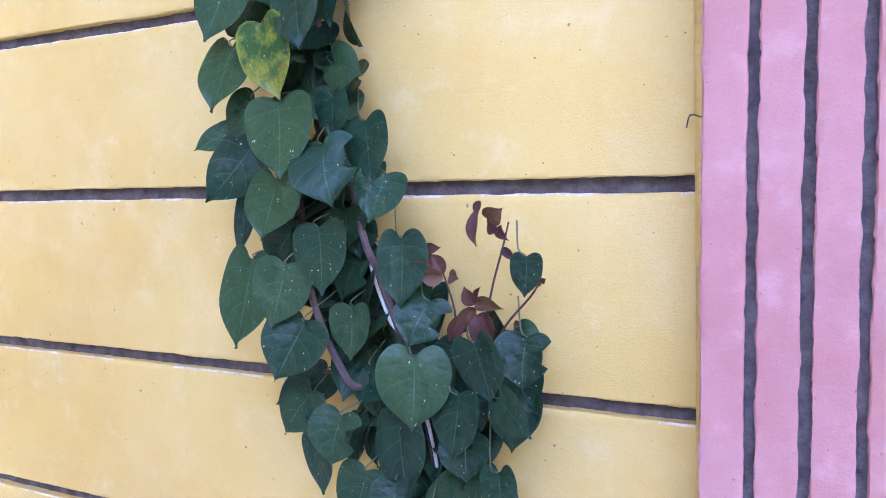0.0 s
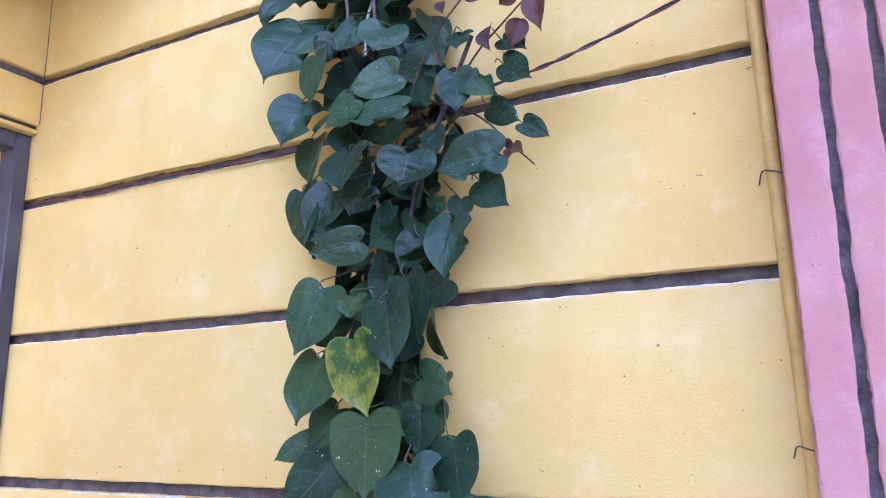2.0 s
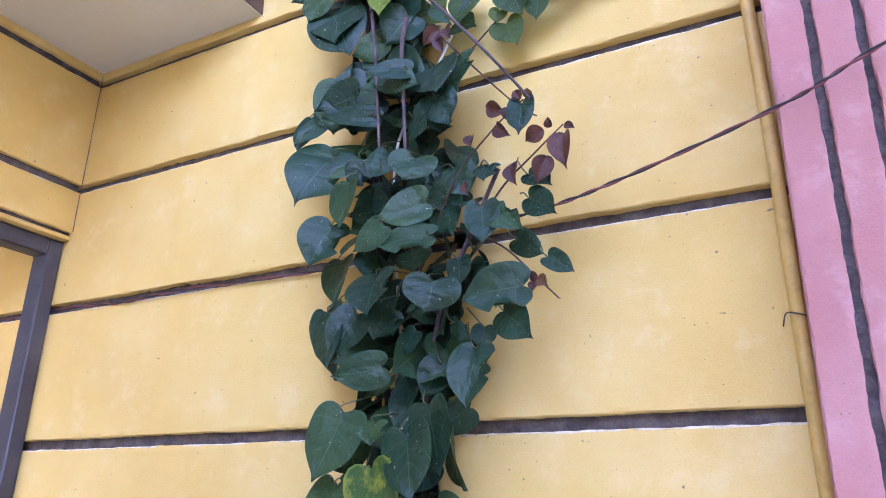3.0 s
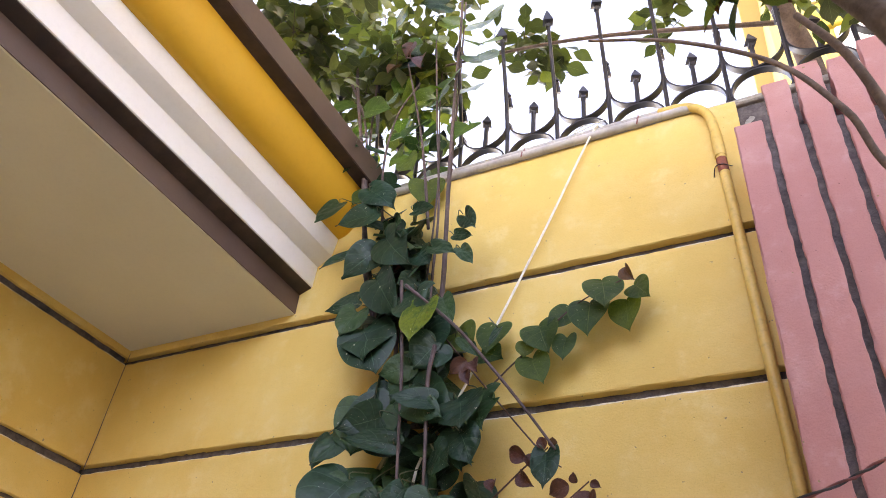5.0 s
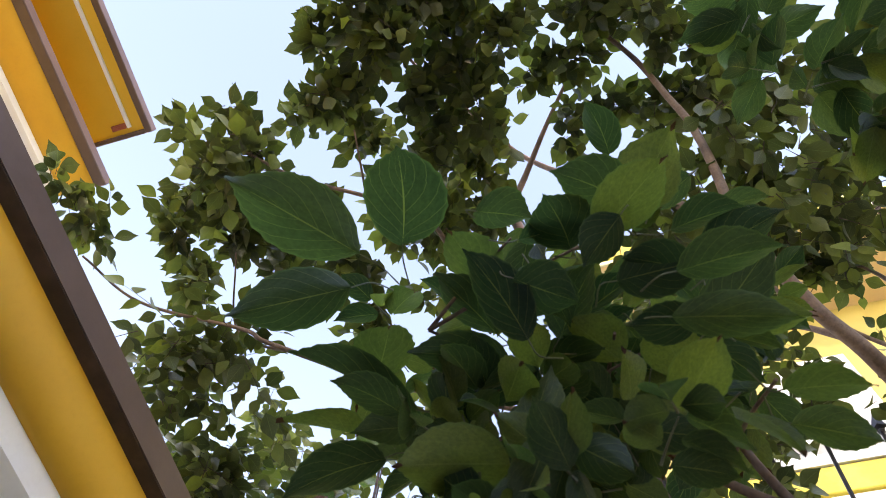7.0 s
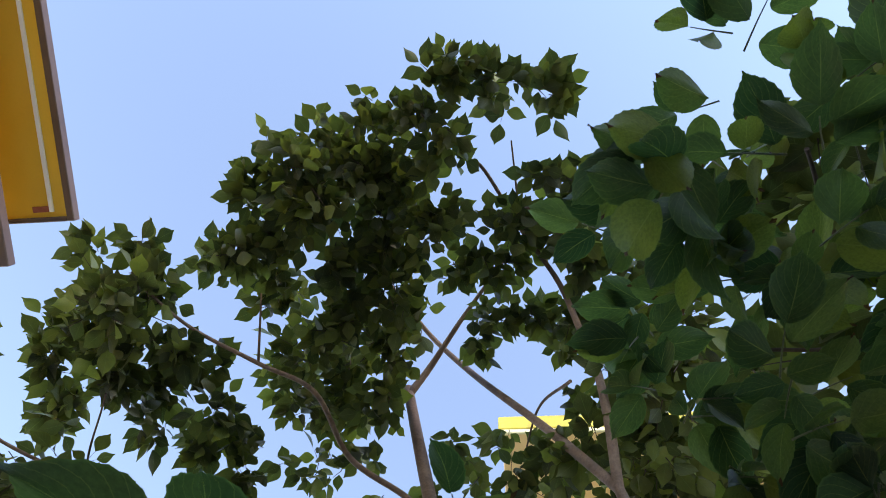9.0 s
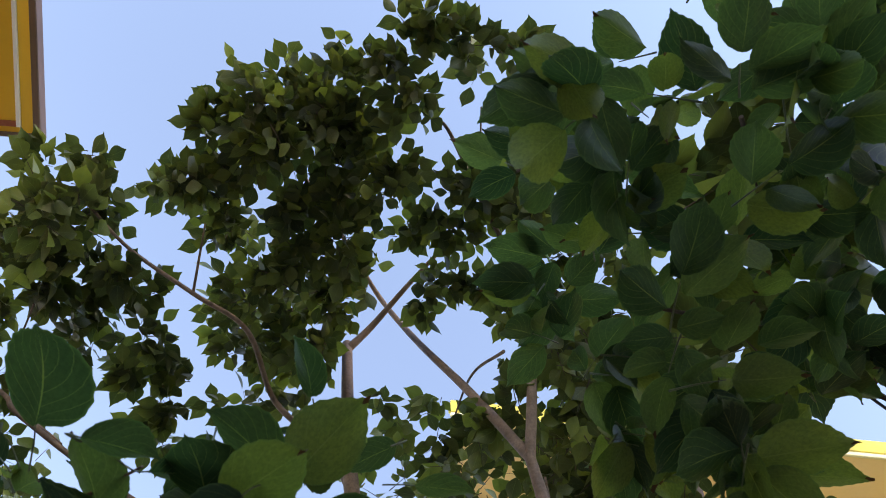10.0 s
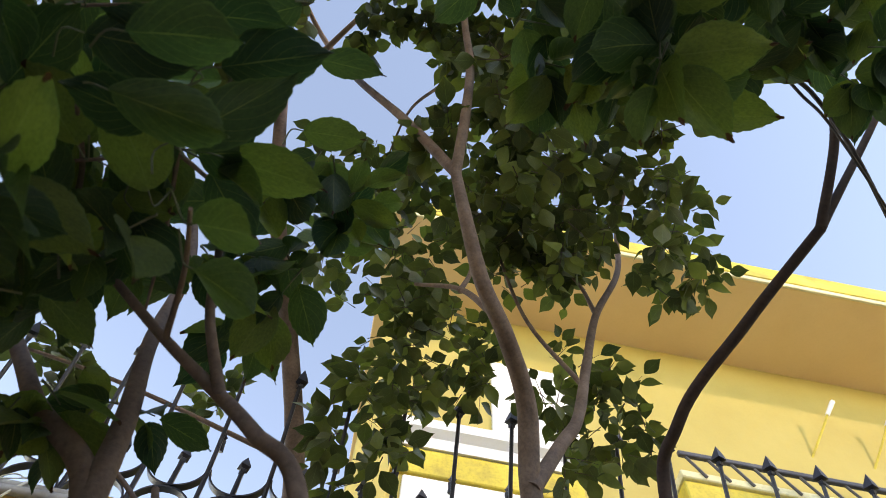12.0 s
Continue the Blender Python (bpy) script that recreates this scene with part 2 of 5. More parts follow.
# Unseen ground and far walls kept pale to bounce light under the porch.
GROUND = surface("worn_cement_ground", (0.58, 0.53, 0.45), (0.48, 0.43, 0.36), (0.64, 0.60, 0.52), 0.9, 30, 0.6, 0.4, 0.01)
FAR_WALL = surface("pale_cream_wall_paint", (0.74, 0.65, 0.50), (0.66, 0.57, 0.43), (0.78, 0.70, 0.56), 0.85, 30, 0.6, 0.2, streak=0.3)
# For young shoots, and for upper leaves with sky backlight put into the colour.
VINE_FRESH_BACKLIT = leaf_material("fresh_backlit_vine_leaf", (0.020, 0.054, 0.026), (0.042, 0.084, 0.030), (0.085, 0.130, 0.038), (0.11, 0.16, 0.07), glow=0.38, gloss=0.45, grain=3.0, swell=0.010, shine=0.2)
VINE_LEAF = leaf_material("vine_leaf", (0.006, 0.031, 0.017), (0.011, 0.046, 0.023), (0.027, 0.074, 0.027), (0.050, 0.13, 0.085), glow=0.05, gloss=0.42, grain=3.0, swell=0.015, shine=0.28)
VINE_YELLOW = leaf_material("ageing_vine_leaf", (0.10, 0.15, 0.022), (0.13, 0.18, 0.024), (0.22, 0.23, 0.03), (0.02, 0.06, 0.02), glow=0.12, grain=5.0, mottle=(0.025, 0.085, 0.018))
RED_LEAF = leaf_material("young_red_leaf", (0.070, 0.026, 0.024), (0.10, 0.036, 0.028), (0.12, 0.060, 0.030), (0.16, 0.065, 0.07), glow=0.15, damage=False)
TREE_LEAF = leaf_material("tree_leaf", (0.034, 0.048, 0.028), (0.072, 0.084, 0.038), (0.110, 0.134, 0.050), (0.10, 0.14, 0.08), True, glow=0.36, gloss=0.42, damage=False, veins=7.0, grain=40.0)
NEAR_LEAF = leaf_material("near_tree_leaf", (0.013, 0.036, 0.026), (0.042, 0.078, 0.042), (0.110, 0.150, 0.052), (0.15, 0.19, 0.09), False, glow=0.46, gloss=0.45, damage=False, veins=7.0, dry_tip=0.4, grain=2.5, swell=0.003)


# ---- mesh helpers ----
def empty(name, at, label, category, group="", kind=""):
    ob = new(name)
    ob.location = at
    ob.empty_display_size = 0.05
    return tagged(ob, label, category, group, kind)


def part(name, bm, material, parent=None, label="", smooth=True):
    """Links a bmesh in world coordinates as one mesh object under a thing or part."""
    me = bpy.data.meshes.new(name)
    base = parent.matrix_world.copy() if parent else Matrix()
    if parent:
        base = Matrix.Translation(origin_of(parent))
        bm.transform(base.inverted())
    bm.to_mesh(me)
    bm.free()
    for m in material if isinstance(material, (list, tuple)) else [material]:
        me.materials.append(m)
    if smooth:
        for p in me.polygons:
            p.use_smooth = True
        me.set_sharp_from_angle(angle=radians(38))
    ob = new(name, me)
    ob.parent = parent
    return tagged(ob, label) if label else ob


def origin_of(ob):
    v = Vector(ob.location)
    while ob.parent:
        ob = ob.parent
        v += Vector(ob.location)
    return v


def box_bm(x0, x1, y0, y1, z0, z1, bevel=0.0, segments=1):
    bm = bmesh.new()
    bmesh.ops.create_cube(bm, size=1)
    for v in bm.verts:
        v.co = ((x0 + x1) / 2 + v.co.x * (x1 - x0), (y0 + y1) / 2 + v.co.y * (y1 - y0), (z0 + z1) / 2 + v.co.z * (z1 - z0))
    if bevel:
        bmesh.ops.bevel(bm, geom=list(bm.edges), offset=bevel, segments=segments, affect="EDGES", profile=0.5)
    return bm


def smooth_line(points, per=5):
    """Catmull-Rom through the points."""
    p = [Vector(q) for q in points]
    p = [p[0] * 2 - p[1]] + p + [p[-1] * 2 - p[-2]]
    out = []
    for i in range(1, len(p) - 2):
        for k in range(per):
            t = k / per
            out.append(0.5 * (2 * p[i] + (p[i + 1] - p[i - 1]) * t + (2 * p[i - 1] - 5 * p[i] + 4 * p[i + 1] - p[i + 2]) * t * t + (3 * p[i] - p[i - 1] - 3 * p[i + 1] + p[i + 2]) * t ** 3))
    return out + [p[-2]]


def tube_bm(points, r0, r1=None, sides=8, per=5, wobble=0.0, bm=None, flat=1.0):
    """A round bar along a smooth line, tapering from r0 to r1."""
    r1 = r0 if r1 is None else r1
    line = smooth_line(points, per) if per > 1 else [Vector(q) for q in points]
    bm = bm or bmesh.new()
    rings = []
    normal = Vector((0.31, 0.17, 0.93)).normalized()
    for i, c in enumerate(line):
        d = (line[min(i + 1, len(line) - 1)] - line[max(i - 1, 0)]).normalized()
        normal = (normal - d * normal.dot(d))
        normal = normal.normalized() if normal.length > 1e-4 else d.orthogonal().normalized()
        side = d.cross(normal)
        r = r0 + (r1 - r0) * i / (len(line) - 1)
        r *= 1 + wobble * (noise.noise(c * 9.0) + 0.6 * noise.noise(c * 31.0))
        rings.append([bm.verts.new(c + (normal * math.cos(a) + side * math.sin(a) * flat) * r) for a in (2 * math.pi * k / sides for k in range(sides))])
    for a, b in zip(rings, rings[1:]):
        for k in range(sides):
            bm.faces.new((a[k], a[(k + 1) % sides], b[(k + 1) % sides], b[k]))
    bm.faces.new(rings[0][::-1])
    bm.faces.new(rings[-1])
    return bm


def prism_bm(profile, y0, y1, steps=1):
    """A closed profile in x and z drawn along y."""
    bm = bmesh.new()
    rows = [[bm.verts.new((x, y0 + (y1 - y0) * k / steps, z)) for x, z in profile] for k in range(steps + 1)]
    c = len(profile)
    for a, b in zip(rows, rows[1:]):
        for k in range(c):
            bm.faces.new((a[k], a[(k + 1) % c], b[(k + 1) % c], b[k]))
    bm.faces.new(rows[0])
    bm.faces.new(rows[-1][::-1])
    bmesh.ops.recalc_face_normals(bm, faces=bm.faces)
    return bm


def band_bm(u0, u1, z0, z1, place, thick=0.017, step=0.011, rough=0.0018, seed=0.0):
    """A plastered panel with hand-cut edges; the upper edge shows bare plaster here and there."""
    bm = bmesh.new()
    count = max(2, int((u1 - u0) / step))
    rows = []
    for i in range(count + 1):
        u = u0 + (u1 - u0) * i / count
        j = [rough * (noise.noise(Vector((u * 23 + k * 7.1, seed * 3.3, z0 * 11))) + 0.7 * noise.noise(Vector((u * 70 + k * 5, seed, z0 * 5)))) for k in range(4)]
        chip = max(0.0, noise.noise(Vector((u * 5.3, seed * 1.7, z0 * 3))) - 0.12) * abs(noise.noise(Vector((u * 150, seed, 2.0))))
        j[0] += 0.022 * chip
        b = 0.003 + 0.003 * abs(noise.noise(Vector((u * 31, seed + 9, z1))))
        rows.append([bm.verts.new(place(u, d, z)) for d, z in ((-0.009, z0 + j[0]), (thick - 0.003, z0 + j[0]), (thick, z0 + 0.003 + j[1]), (thick, z0 + 0.014), (thick, z1 - 0.014), (thick, z1 - b + j[2]), (thick - b * 0.7, z1 + j[3]), (-0.009, z1 + j[3]))])
    for i, (a, b) in enumerate(zip(rows, rows[1:])):
        bare = noise.noise(Vector((u0 + i * 0.09, seed * 2.0, z1 * 4))) > -0.2
        for k in range(7):
            f = bm.faces.new((a[k], b[k], b[k + 1], a[k + 1]))
            f.material_index = 1 if bare and k == 5 else 0
    bm.faces.new(rows[0])
    bm.faces.new(rows[-1][::-1])
    bmesh.ops.recalc_face_normals(bm, faces=bm.faces)
    return bm


HEART = [(0.012, 0.0), (0.09, 0.075), (0.22, 0.125), (0.36, 0.09), (0.465, -0.03), (0.505, -0.18), (0.50, -0.35), (0.455, -0.52), (0.36, -0.66), (0.205, -0.80), (0.062, -0.91), (0.0, -1.0)]
OVATE = [(0.01, 0.0), (0.11, -0.015), (0.26, -0.07), (0.40, -0.18), (0.485, -0.32), (0.5, -0.45), (0.46, -0.58), (0.36, -0.71), (0.22, -0.82), (0.10, -0.895), (0.035, -0.95), (0.0, -1.0)]


def leaf_mesh(name, material, outline=HEART, lobe=1.0, fold=0.16, curl=0.2, wave=0.03, teeth=0.0, per=1, cols=2, seed=1, bite=False):
    """One leaf blade, one unit long and wide, hanging along -z from its stalk and facing -y, with its own map."""
    rng = random.Random(seed)
    bm = bmesh.new()
    uv = bm.loops.layers.uv.new("UVMap")
    grid, phase = [], rng.uniform(0, 6)
    edge = smooth_line([(x, 0, z * (lobe if z > 0 else 1)) for x, z in outline], per)
    skew = rng.uniform(-0.05, 0.05)
    for i, e in enumerate(edge):
        v = i / (len(edge) - 1)
        rib = -v ** 1.12
        row = []
        for k in range(-cols, cols + 1):
            c = k / cols
            f = abs(c)
            x, z = c * e.x, rib + (e.z - rib) * f ** 1.4
            if f == 1 and teeth and 0.1 < v < 0.96:
                x *= 1 + teeth * (1 if i % 2 else -1)
                z -= 0.012 if i % 2 else 0
            if bite and c == 1 and 0.4 < v < 0.62:
                x *= 0.62
            x += skew * math.sin(math.pi * v)
            half = abs(e.x)
            y = -fold * f * half + curl * (v - 0.35) ** 2 * (1 if v > 0.35 else 0.4) + wave * math.sin(8 * v + 2.5 * c + phase) * f
            row.append((bm.verts.new((x, y, z)), (c * 0.5 + 0.5, v)))
        grid.append(row)
    for a, b in zip(grid, grid[1:]):
        for k in range(2 * cols):
            four = (a[k], b[k], b[k + 1], a[k + 1])
            f = bm.faces.new([q[0] for q in four])
            f.smooth = True
            for loop, q in zip(f.loops, four):
                loop[uv].uv = q[1]
    me = bpy.data.meshes.new(name)
    bm.to_mesh(me)
    bm.free()
    me.materials.append(material)
    return me


def place_leaf(name, mesh, parent, at, length, width, angle, tilt, turn=0.0, label=""):
    """Hangs a leaf by its stalk: angle in the wall's plane, tilt of the tip out from the wall, turn about its rib."""
    ob = new(name, mesh)
    ob.parent = parent
    m = Matrix.Rotation(radians(-angle), 4, "Y") @ Matrix.Rotation(radians(-tilt), 4, "X") @ Matrix.Rotation(radians(turn), 4, "Z")
    ob.matrix_basis = Matrix.Translation(Vector(at) - origin_of(parent)) @ m @ Matrix.Diagonal((width, (length + width) / 2, length, 1))
    return tagged(ob, label) if label else ob


# ---- ground, and unseen walls added to close and shade the yard ----
tagged(part("ground", box_bm(-150, 150, -150, 150, -0.3, 0.0), GROUND), "worn grey cement ground of the yard", "ground", kind="structure")
# Added out of view, low enough to let sky light in.
tagged(part("wall_south", box_bm(-2.3, 6.99, -4.3, -4.0, 0, 3.2), FAR_WALL), "unseen plain cream wall added to close the yard", "wall", kind="structure")
# Added out of view, tall enough to keep the sun off the yard.
tagged(part("shade_wall_east", box_bm(7.0, 7.2, -9.0, 1.4, 0, 8.2), FAR_WALL), "unseen tall cream wall added to shade the yard", "wall", kind="structure")

# ---- boundary wall with yellow plaster bands and dark recessed joints ----
FACE = 1.40
JOINTS = [0.253, 0.640, 1.026, 1.412, 1.805, 2.193, 2.572]
HALF = 0.0135
wall_north = part("wall_north", box_bm(-4.2, 6.9, FACE + 0.0075, 1.58, 0, 2.995, 0.004), JOINT)
tagged(wall_north, "boundary wall of yellow plaster bands with dark recessed joints", "wall", kind="structure")
edges = [0.02] + JOINTS + [3.0]


def bands(wall, u0, u1, levels, place, seed):
    for i, (a, b) in enumerate(zip(levels, levels[1:])):
        low = a + (HALF if i or a > 0.1 else 0)
        high = b - (HALF if b in JOINTS else 0)
        part("plaster_band", band_bm(u0, u1, low, high, place, seed=seed + i * 1.7), [YELLOW, BARE], wall)


def on_north(u, d, z):
    return Vector((u, FACE + 0.001 - d, z))


bands(wall_north, -4.1, -0.026, edges, on_north, 1.0)
bands(wall_north, 0.36, 6.8, edges, on_north, 40.0)
part("coping", box_bm(-4.2, 6.9, FACE - 0.004, 1.6, 2.997, 3.02, 0.006), CEMENT, wall_north, "rough grey cement top")

# ---- house wall beside it, over the passage ----
LEFT = -2.05
wall_west = part("wall_west", box_bm(LEFT - 0.22, LEFT, -4.0, FACE - 0.016, 2.035, 2.62), JOINT)
tagged(wall_west, "house wall of yellow plaster bands over a passage", "wall", kind="structure")


def on_west(u, d, z):
    return Vector((LEFT - 0.001 + d, u, z))


bands(wall_west, -3.9, FACE - 0.016, [2.034, 2.193, 2.572, 2.619], on_west, 20.0)
part("lintel_underside", box_bm(LEFT - 0.22, LEFT + 0.013, -3.9, FACE - 0.017, 2.020, 2.0345, 0.003), YELLOW, wall_west)
part("corner_crack", tube_bm([(LEFT + 0.018, FACE - 0.0175, 2.05), (LEFT + 0.0165, FACE - 0.017, 2.15), (LEFT + 0.019, FACE - 0.0175, 2.30), (LEFT + 0.0165, FACE - 0.017, 2.42), (LEFT + 0.018, FACE - 0.0175, 2.60)], 0.0016, 0.001, 5, 8, 0.3), JOINT, wall_west, "dark crack in the corner")
tagged(part("wall_passage", box_bm(-4.2, -4.0, -4.0, FACE, 0, 2.62), FAR_WALL), "plain wall at the end of the passage", "wall", kind="structure")
tagged(part("wall_house", box_bm(LEFT - 0.22, LEFT, -4.0, -0.2, 0, 2.034), FAR_WALL), "plain house wall", "wall", kind="structure")

door = empty("door_1", (LEFT - 0.06, 1.34, 0), "dark grey metal door frame under the yellow lintel", "door frame", kind="structure")
part("frame_post", box_bm(-2.125, -2.062, 1.335, 1.382, 0, 2.018, 0.004), FRAME, door)
part("frame_stop", box_bm(-2.150, -2.125, 1.347, 1.382, 0, 2.0, 0.003), FRAME, door)
part("frame_head", box_bm(-2.125, -2.062, -0.19, 1.335, 1.965, 2.018, 0.004), FRAME, door)
part("frame_post", box_bm(-2.125, -2.062, -0.197, -0.15, 0, 1.965, 0.004), FRAME, door)

# ---- canopy with stepped mouldings ----
canopy = empty("ceiling", (-1.7, 0, 2.62), "cream porch ceiling with brown, white and yellow stepped mouldings", "ceiling", kind="structure")
Y0, Y1 = -3.98, FACE - 0.016
part("soffit", box_bm(-4.0, -1.351, Y0, Y1, 2.610, 2.66, 0.002), SOFFIT, canopy)
part("slab", box_bm(-4.0, -1.32, Y0, Y1, 2.89, 3.02), CEMENT, canopy)
part("brown_moulding", prism_bm([(-1.392, 2.614), (-1.348, 2.614), (-1.351, 2.684), (-1.392, 2.69)], Y0, Y1), BROWN, canopy, "brown painted moulding")
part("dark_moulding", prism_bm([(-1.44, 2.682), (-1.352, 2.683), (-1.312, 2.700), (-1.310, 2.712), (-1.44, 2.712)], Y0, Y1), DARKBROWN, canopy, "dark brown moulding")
part("white_moulding", prism_bm([(-1.46, 2.708), (-1.313, 2.702), (-1.308, 2.705), (-1.306, 2.783), (-1.46, 2.79)], Y0, Y1), WHITE, canopy, "white moulding")
part("white_moulding", prism_bm([(-1.46, 2.782), (-1.305, 2.780), (-1.266, 2.807), (-1.260, 2.812), (-1.249, 2.881), (-1.46, 2.89)], Y0, Y1), WHITE, canopy, "white moulding")
arc = [(-1.250 + 0.084 * math.sin(a), 2.877 + 0.155 * (1 - math.cos(a))) for a in (math.pi / 2 * k / 12 for k in range(13))]
part("cove", prism_bm([(-1.46, 2.877)] + arc + [(-1.46, 3.032)], Y0, Y1), COVE, canopy, "deep yellow cove")
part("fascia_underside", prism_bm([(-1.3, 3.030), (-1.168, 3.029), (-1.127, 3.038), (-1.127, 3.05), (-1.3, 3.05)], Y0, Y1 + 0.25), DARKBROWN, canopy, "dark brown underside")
part("fascia", prism_bm([(-1.3, 3.043), (-1.124, 3.041), (-1.118, 3.125), (-1.3, 3.13)], Y0, Y1 + 0.25), BROWN, canopy, "brown fascia board")

# ---- upper storey of the house ----
upper = empty("upper_storey", (-2.9, -1.5, 3.1), "yellow upper storey with brown-edged eaves over the porch", "building", kind="structure")
part("facade", box_bm(-3.2, -3.0, -3.98, 0.2, 3.1, 5.9), YELLOW, upper)
part("white_moulding", prism_bm([(-3.0, 5.42), (-2.86, 5.42), (-2.85, 5.47), (-2.80, 5.48), (-2.79, 5.53), (-3.0, 5.53)], -3.98, 0.22), WHITE, upper)
arc = [(-2.79 + 0.19 * math.sin(a), 5.52 + 0.12 * (1 - math.cos(a))) for a in (math.pi / 2 * k / 8 for k in range(9))]
part("cove", prism_bm([(-3.0, 5.52)] + arc + [(-3.0, 5.64)], -3.98, 0.24), COVE, upper)
part("fascia", box_bm(-2.62, -2.545, -3.98, 0.26, 5.59, 5.66, 0.006), BROWN, upper, "brown fascia board")
eave = part("eave", box_bm(-3.2, -2.315, -3.98, 0.045, 5.90, 5.94, 0.005), EAVE, upper, "yellow underside of the roof slab")
part("edge_board", box_bm(-2.345, -2.300, -3.98, 0.06, 5.885, 5.95, 0.005), BROWN, upper, "brown edge of the roof slab")
part("edge_board", box_bm(-3.2, -2.345, 0.03, 0.06, 5.885, 5.95, 0.005), BROWN, upper, "brown edge of the roof slab")
part("drip_strip", box_bm(-2.445, -2.420, -3.9, 0.0, 5.885, 5.902, 0.003), WHITE, upper, "white drip strip")
part("red_mark", box_bm(-2.55, -2.43, -0.035, 0.0, 5.892, 5.901, 0.002), RED_PAINT, upper, "small red mark")

# ---- pink fluted pillar ----
pillar = empty("pillar", (0.182, 1.36, 0), "pink plaster pillar with dark vertical grooves and rough top", "pillar", kind="structure")
part("core", box_bm(-0.031, 0.366, 1.292, 1.57, 0, 2.76, 0.004), JOINT, pillar, "dark cement grooves")


def rib_bm(x0, x1, top, seed):
    def place(u, d, z):
        return Vector((z, 1.293 - d, u))
    return band_bm(0.0, top, x0, x1, place, thick=0.016, step=0.008, rough=0.0026, seed=seed)


CUTS = [-0.037] + [0.0325 + 0.0735 * k for k in range(5)] + [0.372]
for k, top in enumerate((2.79, 2.905, 2.94, 2.93, 2.965, 2.96)):
    x0, x1 = CUTS[k] + (0.0075 if k else 0), CUTS[k + 1] - (0.0075 if k < 5 else 0)
    part("rib", rib_bm(x0, x1, top, k * 2.3 + 5), [PINK, PINK], pillar)
    bm = box_bm(x0 + 0.003, x1 - 0.003, 1.294, 1.50, 2.72, top - 0.004, 0.006, 2)
    for v in bm.verts:
        v.co += Vector((0, 0, 0.014 * noise.noise(v.co * 30))) if v.co.z > 2.75 else Vector()
    part("rib_top", bm, [PINK], pillar)
part("side", box_bm(-0.0385, -0.031, 1.294, 1.386, 0, 2.77, 0.002), PINK, pillar)
bm = bmesh.new()
bmesh.ops.create_icosphere(bm, subdivisions=3, radius=1)
for v in bm.verts:
    p = v.co.copy()
    v.co = Vector((-0.012 + p.x * 0.05, 1.46 + p.y * 0.055, 2.925 + p.z * 0.062)) + p * 0.02 * noise.noise(p * 4)
part("mortar_lump", bm, CEMENT, pillar, "rough grey mortar lump")

# ---- iron fence on the wall ----
fence = empty("fence", (0.5, 1.5, 3.02), "black wrought iron fence with spear tips on the wall", "fence")


def spear_bm(base, tip, bend, r=0.0078, head=0.066, wide=0.025):
    """An upright bar that leans out at its top and ends in a spear head."""
    a, b = Vector(base), Vector(tip)
    mid = a.lerp(b, 0.55) + Vector((0, bend, 0))
    line = [a, a.lerp(mid, 0.5) + Vector((0, bend * 0.3, 0)), mid, b]
    bm = tube_bm(line, r, r * 0.85, 6, 4)
    d = (b - mid).normalized()
    s = d.orthogonal().normalized()
    t = d.cross(s)
    prev = None
    for h, w in ((-0.012, 0.011), (0.0, 0.012), (0.004, 0.008), (0.010, wide), (head * 0.45, wide * 0.72), (head, 0.001)):
        ring = [bm.verts.new(b + d * h + (s * math.cos(q) + t * math.sin(q)) * w) for q in (math.pi / 2 * k + 0.4 for k in range(4))]
        if prev:
            for k in range(4):
                bm.faces.new((prev[k], prev[(k + 1) % 4], ring[(k + 1) % 4], ring[k]))
        prev = ring
    bm.faces.new(prev)
    return bm


def arc_bm(x, z, r, a0, a1, y=1.5, deep=0.011, thick=0.0028, count=18):
    """A flat iron strip bent to an arc in the fence's plane."""
    bm = bmesh.new()
    rows = []
    for k in range(count + 1):
        a = radians(a0 + (a1 - a0) * k / count)
        c, s = math.cos(a), math.sin(a)
        rows.append([bm.verts.new((x + (r + e) * c, y + f, z + (r + e) * s)) for e, f in ((-thick, -deep), (thick, -deep), (thick, deep), (-thick, deep))])
    for p, q in zip(rows, rows[1:]):
        for k in range(4):
            bm.faces.new((p[k], p[(k + 1) % 4], q[(k + 1) % 4], q[k]))
    bm.faces.new(rows[0][::-1])
    bm.faces.new(rows[-1])
    return bm


def share(name, source, parent, shift):
    ob = new(name, source.data)
    ob.parent = parent
    ob.location = shift
    return ob


BAY = 0.1722
X0 = -0.727
first = None
for k in range(-7, 20):
    dx = k * BAY
    if first is None:
        first = {
            "tall_spear": part("tall_spear", spear_bm((X0, 1.5, 3.015), (X0, 1.40, 3.655), 0.026), IRON, fence),
            "short_spear": part("short_spear", spear_bm((X0 + BAY / 2, 1.5, 3.228), (X0 + BAY / 2, 1.5, 3.345), 0.0, 0.0085, 0.055, 0.022), IRON, fence),
            "ring": part("ring", arc_bm(X0 + BAY / 2, 3.145, 0.080, 0, 360, count=26), IRON, fence),
            "scroll": part("scroll", arc_bm(X0 + BAY / 2, 3.315, 0.082, 180, 360), IRON, fence),
            "bud": part("bud", spear_bm((X0, 1.497, 3.40), (X0, 1.482, 3.43), 0.0, 0.011, 0.03, 0.014), IRON, fence),
        }
        start = k
    if X0 + dx > -0.02 and X0 + dx < 0.0:
        continue
    for name, source in first.items():
        share(name, source, fence, ((k - start) * BAY + start * BAY, 0, 0) if k != start else (start * BAY, 0, 0)) if k != start else None
for source in first.values():
    source.location = (-7 * BAY, 0, 0)

